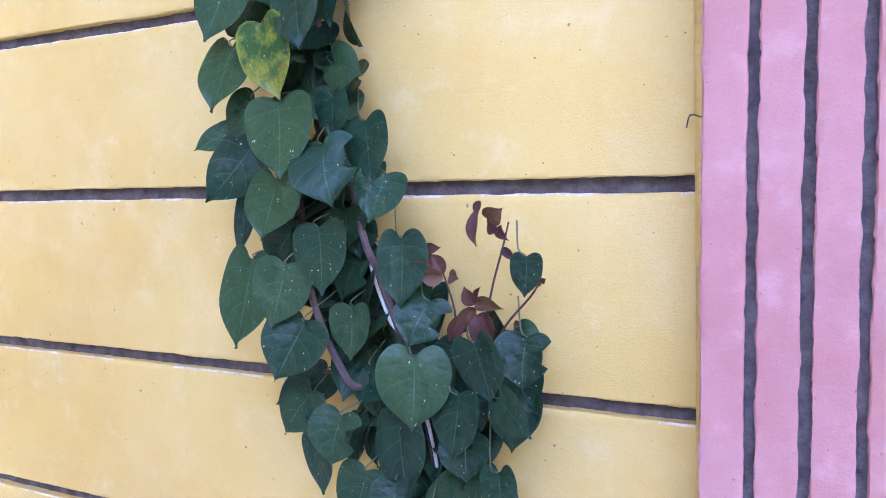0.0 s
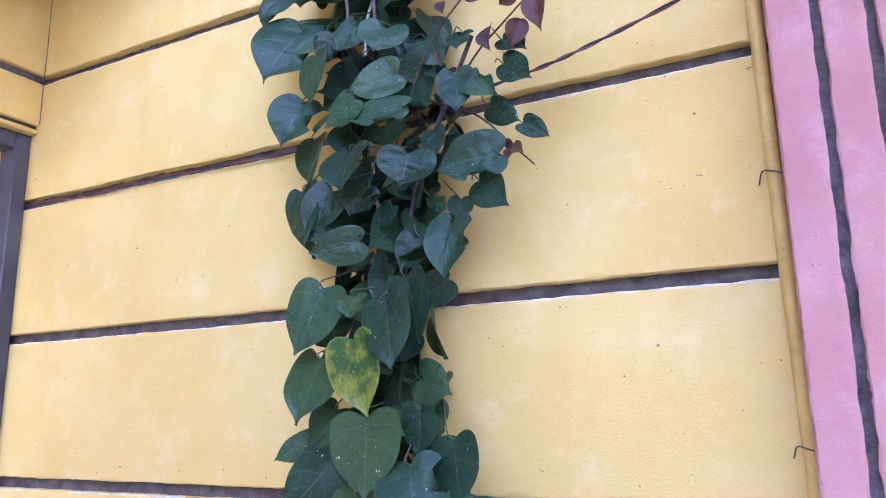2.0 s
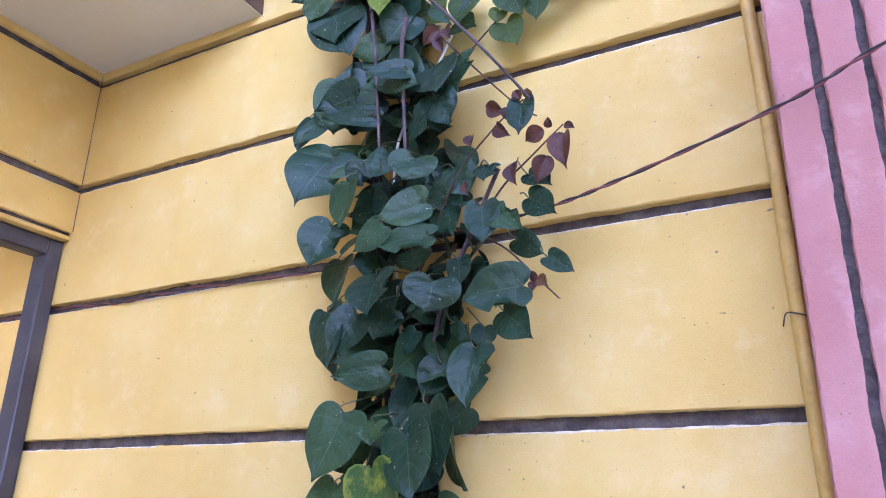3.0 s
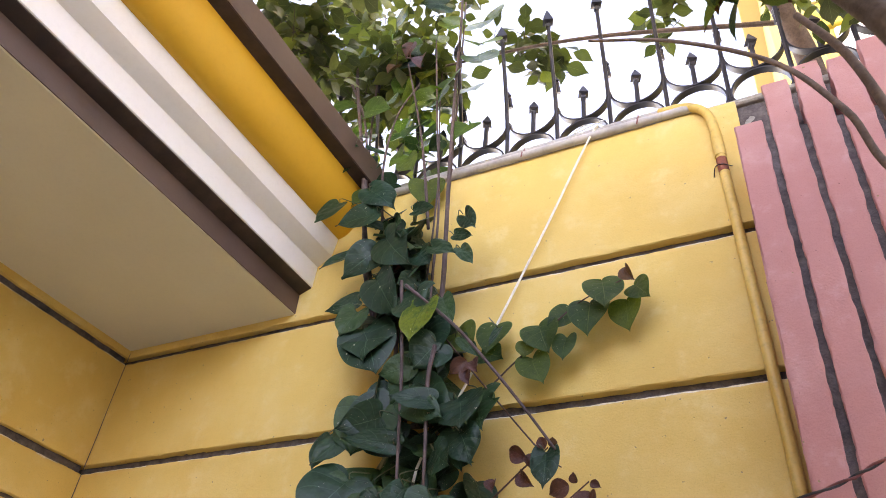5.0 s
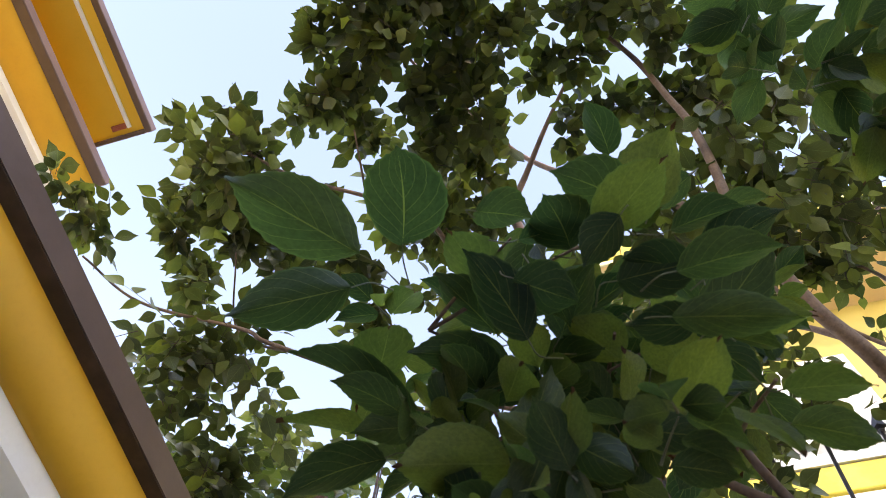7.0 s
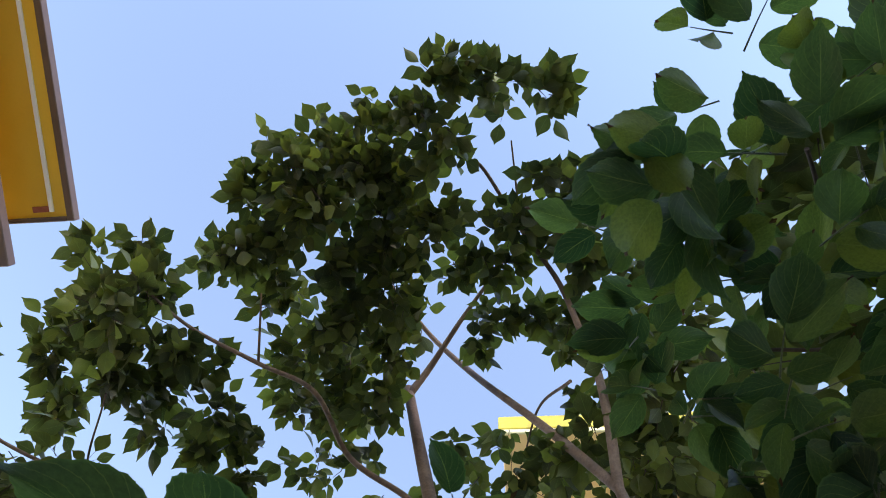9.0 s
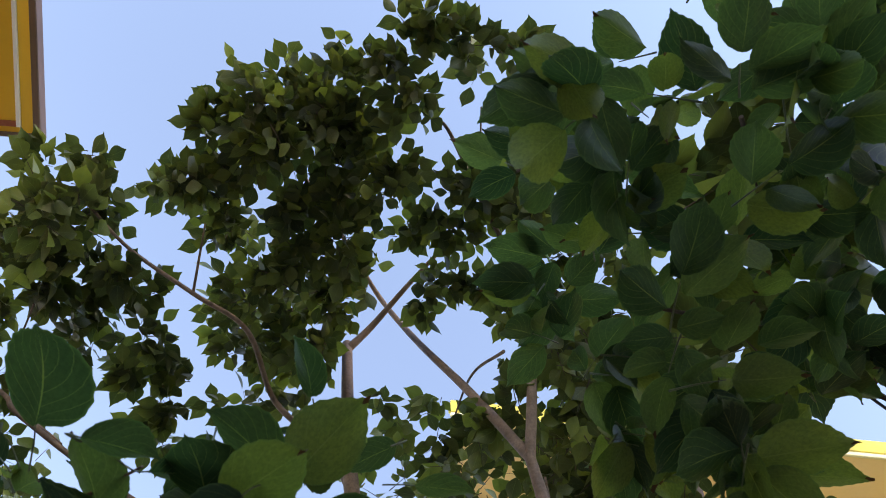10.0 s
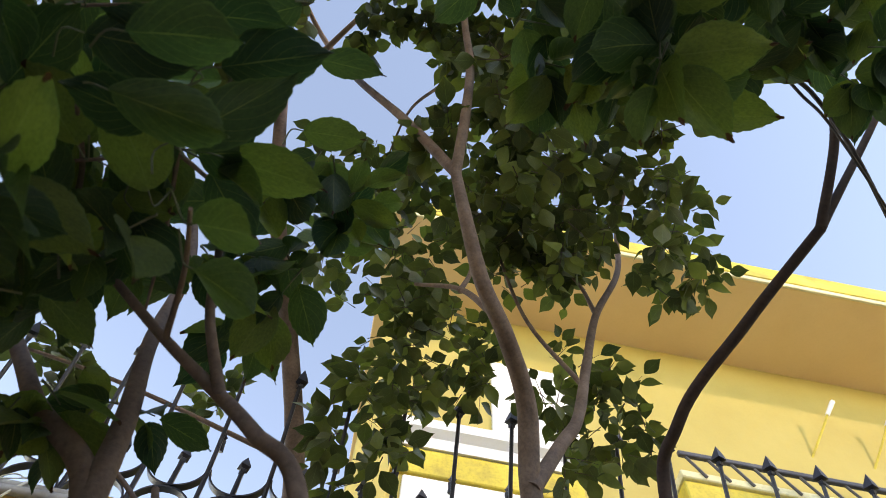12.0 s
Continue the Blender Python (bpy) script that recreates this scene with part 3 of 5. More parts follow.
# ---- neighbour house beyond the wall ----
house = empty("neighbour_house", (4.5, 5.2, 0), "yellow neighbour house with a wide flat roof overhang", "house")
part("wall", box_bm(0.30, 11.0, 3.71, 7.0, 0, 8.62), HOUSE, house, "sunlit yellow wall")
roof = part("roof", box_bm(0.10, 11.6, 2.72, 7.4, 8.60, 8.86, 0.01), HOUSE_SOFFIT, house, "peach underside of the flat roof")
part("roof_edge", box_bm(0.06, 11.64, 2.685, 2.72, 8.67, 8.95, 0.008), HOUSE_EDGE, roof, "lemon yellow roof edge")
part("drip_band", box_bm(0.08, 11.62, 2.695, 2.722, 8.59, 8.668, 0.006), HOUSE_BAND, roof, "white band below the edge")
part("corner_pilaster", box_bm(0.24, 0.52, 3.62, 3.9, 0, 8.6, 0.01), HOUSE, house)
ledge = part("ledge", prism_bm([(-0.02, 6.32), (0.05, 6.30), (0.05, 6.42), (0.12, 6.46), (0.12, 6.56), (-0.02, 6.56)], 0, 1.6), WHITE, house, "moulded ledge of a balcony")
ledge.data.transform(Matrix.Translation(Vector((2.0, 3.70, 0)) - origin_of(house)) @ Matrix.Rotation(radians(90), 4, "Z") @ Matrix.Scale(-1, 4, (1, 0, 0)) @ Matrix.Translation(origin_of(house)))
part("ledge_band", box_bm(0.40, 2.0, 3.67, 3.73, 6.02, 6.30, 0.01), HOUSE_EDGE, house, "deep yellow band under the ledge")
part("wall_panel", box_bm(0.62, 1.95, 3.68, 3.72, 4.90, 6.00, 0.01), WHITE, house, "white panel under the ledge")
part("wall_panel", box_bm(1.30, 2.05, 3.68, 3.72, 6.65, 7.75, 0.01), WHITE, house, "white panel above the ledge")
rail_h = part("balcony_rail", box_bm(2.65, 10.8, 3.30, 3.34, 6.32, 6.37, 0.008), FRAME, house, "dark balcony rail")
part("parapet", box_bm(2.65, 10.8, 3.36, 3.70, 5.4, 6.10, 0.01), HOUSE_EDGE, house, "yellow parapet with pale top")
part("parapet_top", box_bm(2.63, 10.82, 3.33, 3.70, 6.10, 6.18, 0.01), HOUSE_BAND, house)
bar = part("rail_bar", tube_bm([(2.82, 3.32, 6.12), (2.70, 3.32, 6.33)], 0.012, 0.012, 6, 1), FRAME, rail_h)
for k in range(1, 42):
    share("rail_bar", bar, rail_h, Vector((0.18 * k, 0, 0)))
for x in (4.22, 4.80):
    holder = part("flag_holder", tube_bm([(x, 3.72, 7.19), (x + 0.20, 3.58, 7.53), (x + 0.27, 3.53, 7.66)], 0.011, 0.011, 6, 2), HOUSE_EDGE, house, "thin rod on the wall")
    part("rod_tip", tube_bm([(x + 0.27, 3.53, 7.66), (x + 0.36, 3.46, 7.81)], 0.02, 0.024, 6, 2), WHITE, holder, "white rod end")

# ---- conduits, cord and cables on the wall ----
conduit = empty("conduit", (-0.05, 1.383, 0), "yellow painted plastic conduit clipped to the wall beside the pillar", "pipe")
run = part("pipe", tube_bm([(-0.036, 1.372, 0.0), (-0.040, 1.372, 0.6), (-0.046, 1.372, 1.1), (-0.053, 1.372, 1.5), (-0.059, 1.372, 1.95), (-0.072, 1.372, 2.4), (-0.083, 1.372, 2.76), (-0.087, 1.372, 2.90), (-0.103, 1.373, 2.975), (-0.15, 1.375, 3.016), (-0.22, 1.385, 3.035)], 0.0125, 0.0125, 10, 5), PIPE_YELLOW, conduit)
part("collar", tube_bm([(-0.0845, 1.372, 2.80), (-0.0865, 1.372, 2.88)], 0.0145, 0.0145, 10, 2), PIPE_YELLOW, conduit, "yellow pipe collar")
part("red_patch", tube_bm([(-0.083, 1.3715, 2.745), (-0.0842, 1.3715, 2.79)], 0.0132, 0.0132, 10, 2), RED_PAINT, conduit, "scraped red patch")
for z, x in ((1.13, -0.0465), (1.57, -0.054), (2.76, -0.083)):
    part("tie_wire", tube_bm([(x - 0.026, 1.382, z - 0.014), (x - 0.018, 1.366, z + 0.004), (x, 1.357, z), (x + 0.016, 1.366, z - 0.003), (x + 0.02, 1.384, z + 0.012)], 0.0013, 0.0011, 5, 4), CABLE_BLACK, conduit, "twisted tie wire")
for name, z, y, x1 in (("wall_pipe", 3.036, 1.392, -0.20), ("wall_pipe", 3.006, 1.376, -0.13)):
    p = empty(name, (-0.6, y, z), "weathered grey conduit along the top of the wall", "pipe", "conduits on the wall top")
    part("pipe", tube_bm([(-2.6, y, z - 0.004), (-1.6, y - 0.004, z), (-1.0, y, z + 0.003), (-0.6, y - 0.003, z), (x1, y, z + 0.002)], 0.0125, 0.0125, 10, 5), PIPE_GREY, p)
    for x in (-0.86, -0.62, -0.28):
        part("tie", tube_bm([(x, y - 0.012, z - 0.012), (x + 0.004, y - 0.0155, z), (x + 0.002, y - 0.010, z + 0.012)], 0.002, 0.002, 5, 3), CABLE_RED, p, "red tie")

cord = empty("cord", (-0.4, 1.38, 3.03), "white cord tied from the wall top into the vine", "rope")
part("strand", tube_bm([(-0.392, 1.40, 3.04), (-0.405, 1.368, 3.015), (-0.54, 1.365, 2.70), (-0.676, 1.36, 2.391), (-0.76, 1.34, 2.18), (-0.82, 1.31, 2.0), (-0.80, 1.33, 1.6), (-0.72, 1.33, 1.2), (-0.62, 1.30, 0.88), (-0.530, 1.26, 0.722), (-0.49, 1.30, 0.5), (-0.48, 1.33, 0.0)], 0.0033, 0.0033, 7, 6), ROPE, cord)
part("knot", tube_bm([(-0.400, 1.37, 3.045), (-0.43, 1.365, 3.05), (-0.46, 1.37, 3.035), (-0.43, 1.362, 3.03), (-0.37, 1.365, 3.05), (-0.36, 1.36, 3.03)], 0.002, 0.0015, 6, 5), ROPE, cord, "frayed knot")

cable = empty("cable", (-1.0, 1.36, 1.8), "twisted red and black cable across the wall and vine", "cable")
WAY = [(-4.0, 1.384, 1.80), (-2.13, 1.384, 1.803), (-1.75, 1.378, 1.79), (-1.525, 1.372, 1.796), (-1.07, 1.372, 1.786), (-0.9, 1.34, 1.79), (-0.507, 1.30, 1.805), (-0.309, 1.30, 1.843), (-0.023, 1.26, 1.904), (0.133, 1.24, 1.962), (0.6, 1.2, 2.13), (1.4, 1.1, 2.4), (6.9, 0.6, 3.2)]
line = smooth_line(WAY, 14)
for phase, material in ((0.0, CABLE_RED), (math.pi, CABLE_BLACK)):
    pts = [p + Vector((0, math.cos(i * 0.9 + phase), math.sin(i * 0.9 + phase))) * 0.0022 for i, p in enumerate(line)]
    part("strand", tube_bm(pts, 0.0023, 0.0023, 6, 1), material, cable)

# ---- climbing vine on the wall ----
vine = empty("climbing_vine", (-0.5, 1.33, 0), "climbing vine with dark green heart-shaped leaves on the wall", "vine")
FOOT_LEAVES = [
    (-0.518, 1.225, 0.418, 0.106, 0.097, -5), (-0.384, 1.216, 0.467, 0.087, 0.086, 6), (-0.459, 1.220, 0.481, 0.089, 0.088, 13), (-0.528, 1.218, 0.524, 0.078, 0.075, 4),
    (-0.595, 1.225, 0.533, 0.118, 0.095, -15), (-0.345, 1.223, 0.565, 0.072, 0.070, 9), (-0.716, 1.243, 0.578, 0.113, 0.080, 12), (-0.651, 1.300, 0.601, 0.104, 0.054, -2),
    (-0.417, 1.251, 0.606, 0.079, 0.078, 8), (-0.641, 1.218, 0.629, 0.100, 0.090, -11), (-0.536, 1.228, 0.638, 0.151, 0.094, 9), (-0.740, 1.281, 0.647, 0.105, 0.094, -33),
    (-0.720, 1.291, 0.679, 0.132, 0.071, -57), (-0.340, 1.215, 0.690, 0.090, 0.067, 55),
]
LOWER_LEAVES = [
    (-0.414, 1.221, 0.691, 0.117, 0.091, -4), (-0.604, 1.260, 0.714, 0.097, 0.086, 9), (-0.494, 1.229, 0.750, 0.133, 0.111, 2), (-0.382, 1.220, 0.781, 0.103, 0.091, 16),
    (-0.289, 1.224, 0.794, 0.087, 0.084, -1), (-0.723, 1.230, 0.795, 0.131, 0.117, -23), (-0.629, 1.248, 0.823, 0.098, 0.087, 3), (-0.475, 1.252, 0.839, 0.094, 0.088, -20),
    (-0.758, 1.229, 0.900, 0.125, 0.099, -10), (-0.832, 1.231, 0.912, 0.183, 0.106, -13), (-0.290, 1.219, 0.923, 0.068, 0.050, -1), (-0.526, 1.253, 0.951, 0.128, 0.081, 1),
    (-0.682, 1.221, 0.970, 0.127, 0.102, 8), (-0.746, 1.246, 0.974, 0.118, 0.078, -32),
]
BEND_LEAVES = [
    (-0.640, 1.284, 0.976, 0.073, 0.073, 8), (-0.658, 1.282, 0.994, 0.080, 0.087, 9), (-0.881, 1.290, 1.043, 0.144, 0.053, -8), (-0.765, 1.225, 1.058, 0.121, 0.117, -11),
    (-0.556, 1.254, 1.060, 0.095, 0.084, -12), (-0.662, 1.214, 1.114, 0.133, 0.110, 25), (-0.843, 1.259, 1.122, 0.150, 0.093, -40), (-0.888, 1.257, 1.152, 0.091, 0.048, -60),
    (-0.600, 1.260, 1.154, 0.117, 0.091, 12), (-0.754, 1.218, 1.197, 0.147, 0.125, 7), (-0.663, 1.258, 1.205, 0.085, 0.066, -1), (-0.841, 1.255, 1.206, 0.093, 0.069, -30),
    (-0.666, 1.258, 1.252, 0.087, 0.069, 69), (-0.739, 1.284, 1.279, 0.096, 0.049, 24),
]
WAIST_LEAVES = [
    (-0.864, 1.229, 1.305, 0.135, 0.110, -11), (-0.896, 1.299, 1.385, 0.083, 0.083, 30), (-0.717, 1.216, 1.392, 0.136, 0.100, 18), (-0.779, 1.214, 1.409, 0.047, 0.060, -1),
    (-0.852, 1.215, 1.439, 0.144, 0.104, -16), (-0.687, 1.248, 1.446, 0.133, 0.098, 13), (-0.767, 1.223, 1.514, 0.106, 0.064, -77), (-0.673, 1.284, 1.525, 0.081, 0.065, -27),
    (-0.588, 1.257, 1.543, 0.122, 0.077, -4), (-0.718, 1.258, 1.586, 0.063, 0.051, -36), (-0.591, 1.292, 1.589, 0.048, 0.043, -6), (-0.645, 1.261, 1.596, 0.056, 0.034, 47),
    (-0.534, 1.245, 1.603, 0.103, 0.063, 47), (-0.472, 1.220, 1.634, 0.129, 0.080, -83),
]
MIDDLE_LEAVES = [
    (-0.783, 1.260, 1.634, 0.069, 0.074, -24), (-0.855, 1.250, 1.637, 0.108, 0.080, -33), (-0.969, 1.292, 1.657, 0.153, 0.068, 15), (-0.959, 1.281, 1.662, 0.162, 0.085, 21),
    (-0.660, 1.214, 1.668, 0.068, 0.098, -8), (-0.437, 1.221, 1.684, 0.073, 0.034, 53), (-0.788, 1.217, 1.698, 0.098, 0.103, 0), (-0.619, 1.231, 1.712, 0.059, 0.049, 7),
    (-0.510, 1.246, 1.739, 0.081, 0.044, 54), (-0.660, 1.213, 1.754, 0.134, 0.058, -89), (-0.760, 1.296, 1.767, 0.057, 0.070, 17), (-0.947, 1.295, 1.777, 0.114, 0.077, 3),
    (-0.537, 1.219, 1.788, 0.095, 0.050, 51), (-0.773, 1.214, 1.800, 0.085, 0.065, -50),
]
SHOULDER_LEAVES = [
    (-0.563, 1.217, 1.805, 0.095, 0.060, 11), (-0.478, 1.243, 1.813, 0.094, 0.050, 50), (-0.929, 1.247, 1.839, 0.113, 0.096, -20), (-0.684, 1.230, 1.841, 0.113, 0.073, -74),
    (-0.675, 1.289, 1.854, 0.080, 0.076, 14), (-0.482, 1.256, 1.866, 0.079, 0.041, 53), (-0.564, 1.260, 1.908, 0.041, 0.054, -13), (-0.813, 1.286, 1.922, 0.078, 0.086, -20),
    (-0.880, 1.219, 1.925, 0.120, 0.087, -0), (-0.659, 1.284, 1.931, 0.082, 0.070, 28), (-0.718, 1.223, 1.945, 0.066, 0.093, -11), (-0.843, 1.227, 1.950, 0.057, 0.059, -45),
    (-0.781, 1.218, 1.969, 0.075, 0.062, -32), (-0.483, 1.227, 2.015, 0.092, 0.051, 4),
]
HIGH_LEAVES = [
    (-0.939, 1.248, 2.016, 0.161, 0.139, -22), (-0.702, 1.258, 2.100, 0.110, 0.063, 18), (-1.019, 1.250, 2.121, 0.092, 0.052, -18), (-0.868, 1.231, 2.138, 0.125, 0.082, -82),
    (-0.729, 1.218, 2.149, 0.104, 0.053, -94), (-0.942, 1.242, 2.152, 0.090, 0.112, -4), (-0.685, 1.231, 2.158, 0.090, 0.103, 14),
]
TURN_LEAVES = [
    (-0.820, 2.203, 0.152, 0.072, 54), (-0.657, 2.185, 0.116, 0.099, 18), (-0.922, 2.185, 0.131, 0.126, -10), (-0.840, 2.094, 0.128, 0.064, -105), (-0.821, 2.466, 0.107, 0.103, 5), (-0.815, 2.373, 0.124, 0.105, 23), (-0.972, 2.452, 0.165, 0.135, 9),
]
CANOPY_LEAVES = [
    (-0.989, 1.235, 2.794, 0.146, 0.098, -83), (-1.064, 1.253, 2.916, 0.170, 0.083, 44), (-0.908, 1.271, 2.798, 0.108, 0.036, 65), (-1.141, 1.235, 2.875, 0.105, 0.083, -31),
    (-0.984, 1.253, 2.662, 0.125, 0.101, -42), (-1.083, 1.271, 2.696, 0.108, 0.050, -63), (-0.957, 1.235, 2.685, 0.170, 0.100, 39), (-0.735, 1.253, 2.721, 0.121, 0.049, 31),
    (-0.763, 1.271, 2.664, 0.091, 0.030, 57), (-0.807, 1.235, 2.613, 0.111, 0.041, 54), (-0.730, 1.253, 2.599, 0.096, 0.035, 33), (-1.029, 1.271, 2.524, 0.105, 0.055, -77),
    (-0.967, 1.235, 2.553, 0.170, 0.097, 31), (-0.990, 1.253, 2.413, 0.170, 0.129, 26)] + [(-0.780, 1.271, 2.473, 0.111, 0.046, 24), (-0.756, 1.235, 2.319, 0.085, 0.096, -37),
    (-0.827, 1.253, 2.281, 0.085, 0.065, -73), (-0.822, 1.271, 2.257, 0.089, 0.098, -35), (-0.816, 1.235, 2.163, 0.125, 0.062, 61), (-0.717, 1.253, 2.172, 0.121, 0.097, 37),
    (-0.864, 1.271, 2.167, 0.132, 0.129, -64), (-0.823, 1.235, 2.065, 0.136, 0.051, -101), (-0.979, 1.253, 2.117, 0.104, 0.054, -31), (-0.881, 1.271, 2.002, 0.155, 0.093, -81),
    (-0.680, 1.235, 2.085, 0.095, 0.069, 25), (-0.813, 1.253, 1.997, 0.053, 0.055, -8), (-1.224, 1.271, 3.195, 0.170, 0.093, 46), (-1.165, 1.235, 3.060, 0.072, 0.053, -36),
] + [
    (-0.706, 1.253, 2.331, 0.084, 0.032, 39), (-0.615, 1.271, 2.346, 0.071, 0.021, -9), (-1.008, 1.235, 2.463, 0.087, 0.083, -18), (-0.862, 1.253, 2.628, 0.086, 0.061, 37),
    (-0.886, 1.271, 2.234, 0.075, 0.066, -39), (-0.735, 1.235, 2.046, 0.073, 0.069, 47),
]
UPPER_LEAVES = [
    (-1.145, 3.170, 0.118, 0.093, -38), (-1.228, 3.258, 0.191, 0.086, -16), (-1.382, 3.903, 0.250, 0.136, -2), (-1.236, 3.823, 0.303, 0.131, 31),
]
SHOOT_LEAVES = [
    (-0.387, 2.466, 0.118, 0.067, 11), (-0.419, 2.416, 0.120, 0.073, 3), (-0.334, 2.405, 0.091, 0.065, 1), (-0.315, 2.440, 0.080, 0.050, 30),
    (-0.545, 2.380, 0.103, 0.074, 20), (-0.562, 2.294, 0.098, 0.063, 26), (-0.472, 2.401, 0.062, 0.048, -53), (-0.570, 2.327, 0.037, 0.037, -14),
    (-0.476, 2.330, 0.072, 0.029, -1), (-0.652, 2.403, 0.104, 0.028, -4), (-0.759, 2.400, 0.121, 0.037, 37), (-0.686, 2.329, 0.088, 0.038, 55),
]
LEAF_KINDS = [leaf_mesh("vine_leaf", VINE_LEAF, HEART, 0.7 + 0.3 * (k % 3), 0.05 + 0.05 * (k % 4), 0.08 + 0.08 * (k % 3), 0.03 + 0.016 * (k % 3), 0.0, 2, 3, k, k in (4, 7)) for k in range(8)]
FRESH_BACKLIT_KINDS = [leaf_mesh("fresh_backlit_leaf", VINE_FRESH_BACKLIT, HEART, 0.7 + 0.2 * (k % 3), 0.08 + 0.05 * k, 0.12 + 0.08 * (k % 3), 0.03, 0.0, 2, 3, 60 + k) for k in range(4)]
YELLOW_KIND = leaf_mesh("ageing_leaf", VINE_YELLOW, HEART, 0.7, 0.14, 0.2, 0.03, 0, 1, 2, 31)
RED_KINDS = [leaf_mesh("red_leaf", RED_LEAF, OVATE, 1.0, 0.5, 0.25 + 0.2 * k, 0.05, 0, 1, 2, 50 + k) for k in range(3)]
CANES = [
    [(-0.50, 1.34, 0.0), (-0.52, 1.33, 0.5), (-0.60, 1.33, 0.78), (-0.70, 1.34, 1.0), (-0.72, 1.35, 1.3), (-0.76, 1.34, 1.6), (-0.80, 1.33, 2.1), (-0.81, 1.33, 2.5), (-0.83, 1.33, 2.92), (-0.86, 1.36, 3.5), (-0.9, 1.4, 4.0)],
    [(-0.45, 1.35, 0.0), (-0.50, 1.30, 0.55), (-0.56, 1.25, 0.842), (-0.604, 1.255, 0.932), (-0.66, 1.30, 1.05), (-0.74, 1.33, 1.35), (-0.70, 1.31, 1.62), (-0.62, 1.29, 1.78), (-0.55, 1.27, 1.9)],
] + [
    [(-0.55, 1.35, 0.0), (-0.60, 1.30, 0.6), (-0.643, 1.245, 0.68), (-0.719, 1.25, 0.829), (-0.775, 1.30, 1.0), (-0.82, 1.33, 1.4), (-0.86, 1.32, 1.8), (-0.90, 1.31, 2.12), (-0.93, 1.31, 2.5), (-1.02, 1.32, 2.8), (-1.15, 1.34, 3.1), (-1.24, 1.38, 3.7)],
    [(-0.84, 1.33, 1.4), (-0.86, 1.31, 1.9), (-0.86, 1.32, 2.4), (-0.87, 1.33, 2.93), (-0.95, 1.40, 3.4), (-1.0, 1.45, 3.8)],
    [(-0.70, 1.35, 1.0), (-0.79, 1.345, 1.25), (-0.80, 1.34, 1.5), (-0.77, 1.32, 1.75)],
    [(-0.93, 1.31, 2.55), (-0.80, 1.29, 2.40), (-0.66, 1.28, 2.22), (-0.50, 1.25, 2.02), (-0.455, 1.24, 1.98)],
] + [
    [(-0.74, 1.30, 1.72), (-0.65, 1.27, 1.89), (-0.55, 1.24, 1.97), (-0.48, 1.235, 2.02)],
    [(-0.63, 1.28, 1.74), (-0.54, 1.25, 1.84), (-0.46, 1.238, 1.90), (-0.40, 1.234, 1.945)],
    [(-0.66, 1.29, 1.80), (-0.537, 1.25, 1.729), (-0.46, 1.238, 1.65), (-0.42, 1.234, 1.608)],
    [(-0.80, 1.32, 2.05), (-0.67, 1.335, 2.22), (-0.55, 1.335, 2.33), (-0.45, 1.33, 2.41), (-0.34, 1.325, 2.45)],
    [(-0.45, 1.28, 0.66), (-0.436, 1.27, 0.80), (-0.455, 1.262, 0.885)],
    [(-0.40, 1.28, 0.70), (-0.372, 1.27, 0.84), (-0.345, 1.264, 0.93), (-0.334, 1.262, 0.97)],
    [(-0.39, 1.28, 0.72), (-0.346, 1.27, 0.794), (-0.30, 1.264, 0.846), (-0.282, 1.262, 0.872)],
] + [
    [(-0.86, 1.30, 2.3), (-0.90, 1.29, 2.55), (-0.905, 1.28, 2.62)],
    [(-0.851, 1.215, 2.484), (-0.704, 1.215, 2.336), (-0.603, 1.215, 2.209), (-0.524, 1.215, 2.101), (-0.458, 1.215, 2.005)],
    [(-0.873, 1.225, 2.509), (-0.837, 1.225, 2.267), (-0.819, 1.225, 2.099), (-0.803, 1.225, 1.942)],
    [(-0.753, 1.225, 2.296), (-0.761, 1.225, 2.211), (-0.750, 1.225, 2.071), (-0.740, 1.225, 1.937)],
    [(-0.79, 1.30, 2.25), (-0.796, 1.30, 2.543), (-0.806, 1.30, 2.729), (-0.826, 1.31, 2.992), (-0.84, 1.31, 3.335), (-0.85, 1.31, 3.687), (-0.87, 1.32, 3.95)],
    [(-0.82, 1.305, 2.25), (-0.83, 1.30, 2.55), (-0.845, 1.31, 2.821), (-0.894, 1.31, 3.217), (-0.947, 1.31, 3.665)],
] + [
    [(-0.98, 1.31, 2.45), (-1.063, 1.30, 2.712), (-1.152, 1.31, 3.096), (-1.267, 1.31, 3.573), (-1.284, 1.31, 3.717)],
    [(-1.00, 1.32, 2.45), (-1.075, 1.31, 2.70), (-1.145, 1.32, 3.096), (-1.20, 1.32, 3.35), (-1.30, 1.31, 3.60)],
    [(-1.03, 1.31, 2.80), (-1.07, 1.31, 3.07), (-1.055, 1.31, 3.30), (-0.985, 1.31, 3.44)],
    [(-0.87, 1.31, 2.75), (-0.917, 1.31, 3.021), (-0.964, 1.31, 3.243), (-1.051, 1.31, 3.578)],
]
for k, way in enumerate(CANES):
    thick = 0.0062 if k in (0, 2) else 0.0085 if k == 1 else 0.004 if k < 5 else 0.0024 if k < len(CANES) - 9 else (0.0045, 0.0048, 0.0058, 0.0075, 0.0045, 0.0085, 0.006, 0.0045, 0.005)[k - len(CANES) + 9]
    if k == 2:
        thick = 0.0085
    part("cane", tube_bm(way, thick, thick * (0.5 if k < 4 else 0.6), 7, 6, 0.08), STEM if k < 5 or k >= len(CANES) - 9 else YOUNG, vine)

rng = random.Random(11)


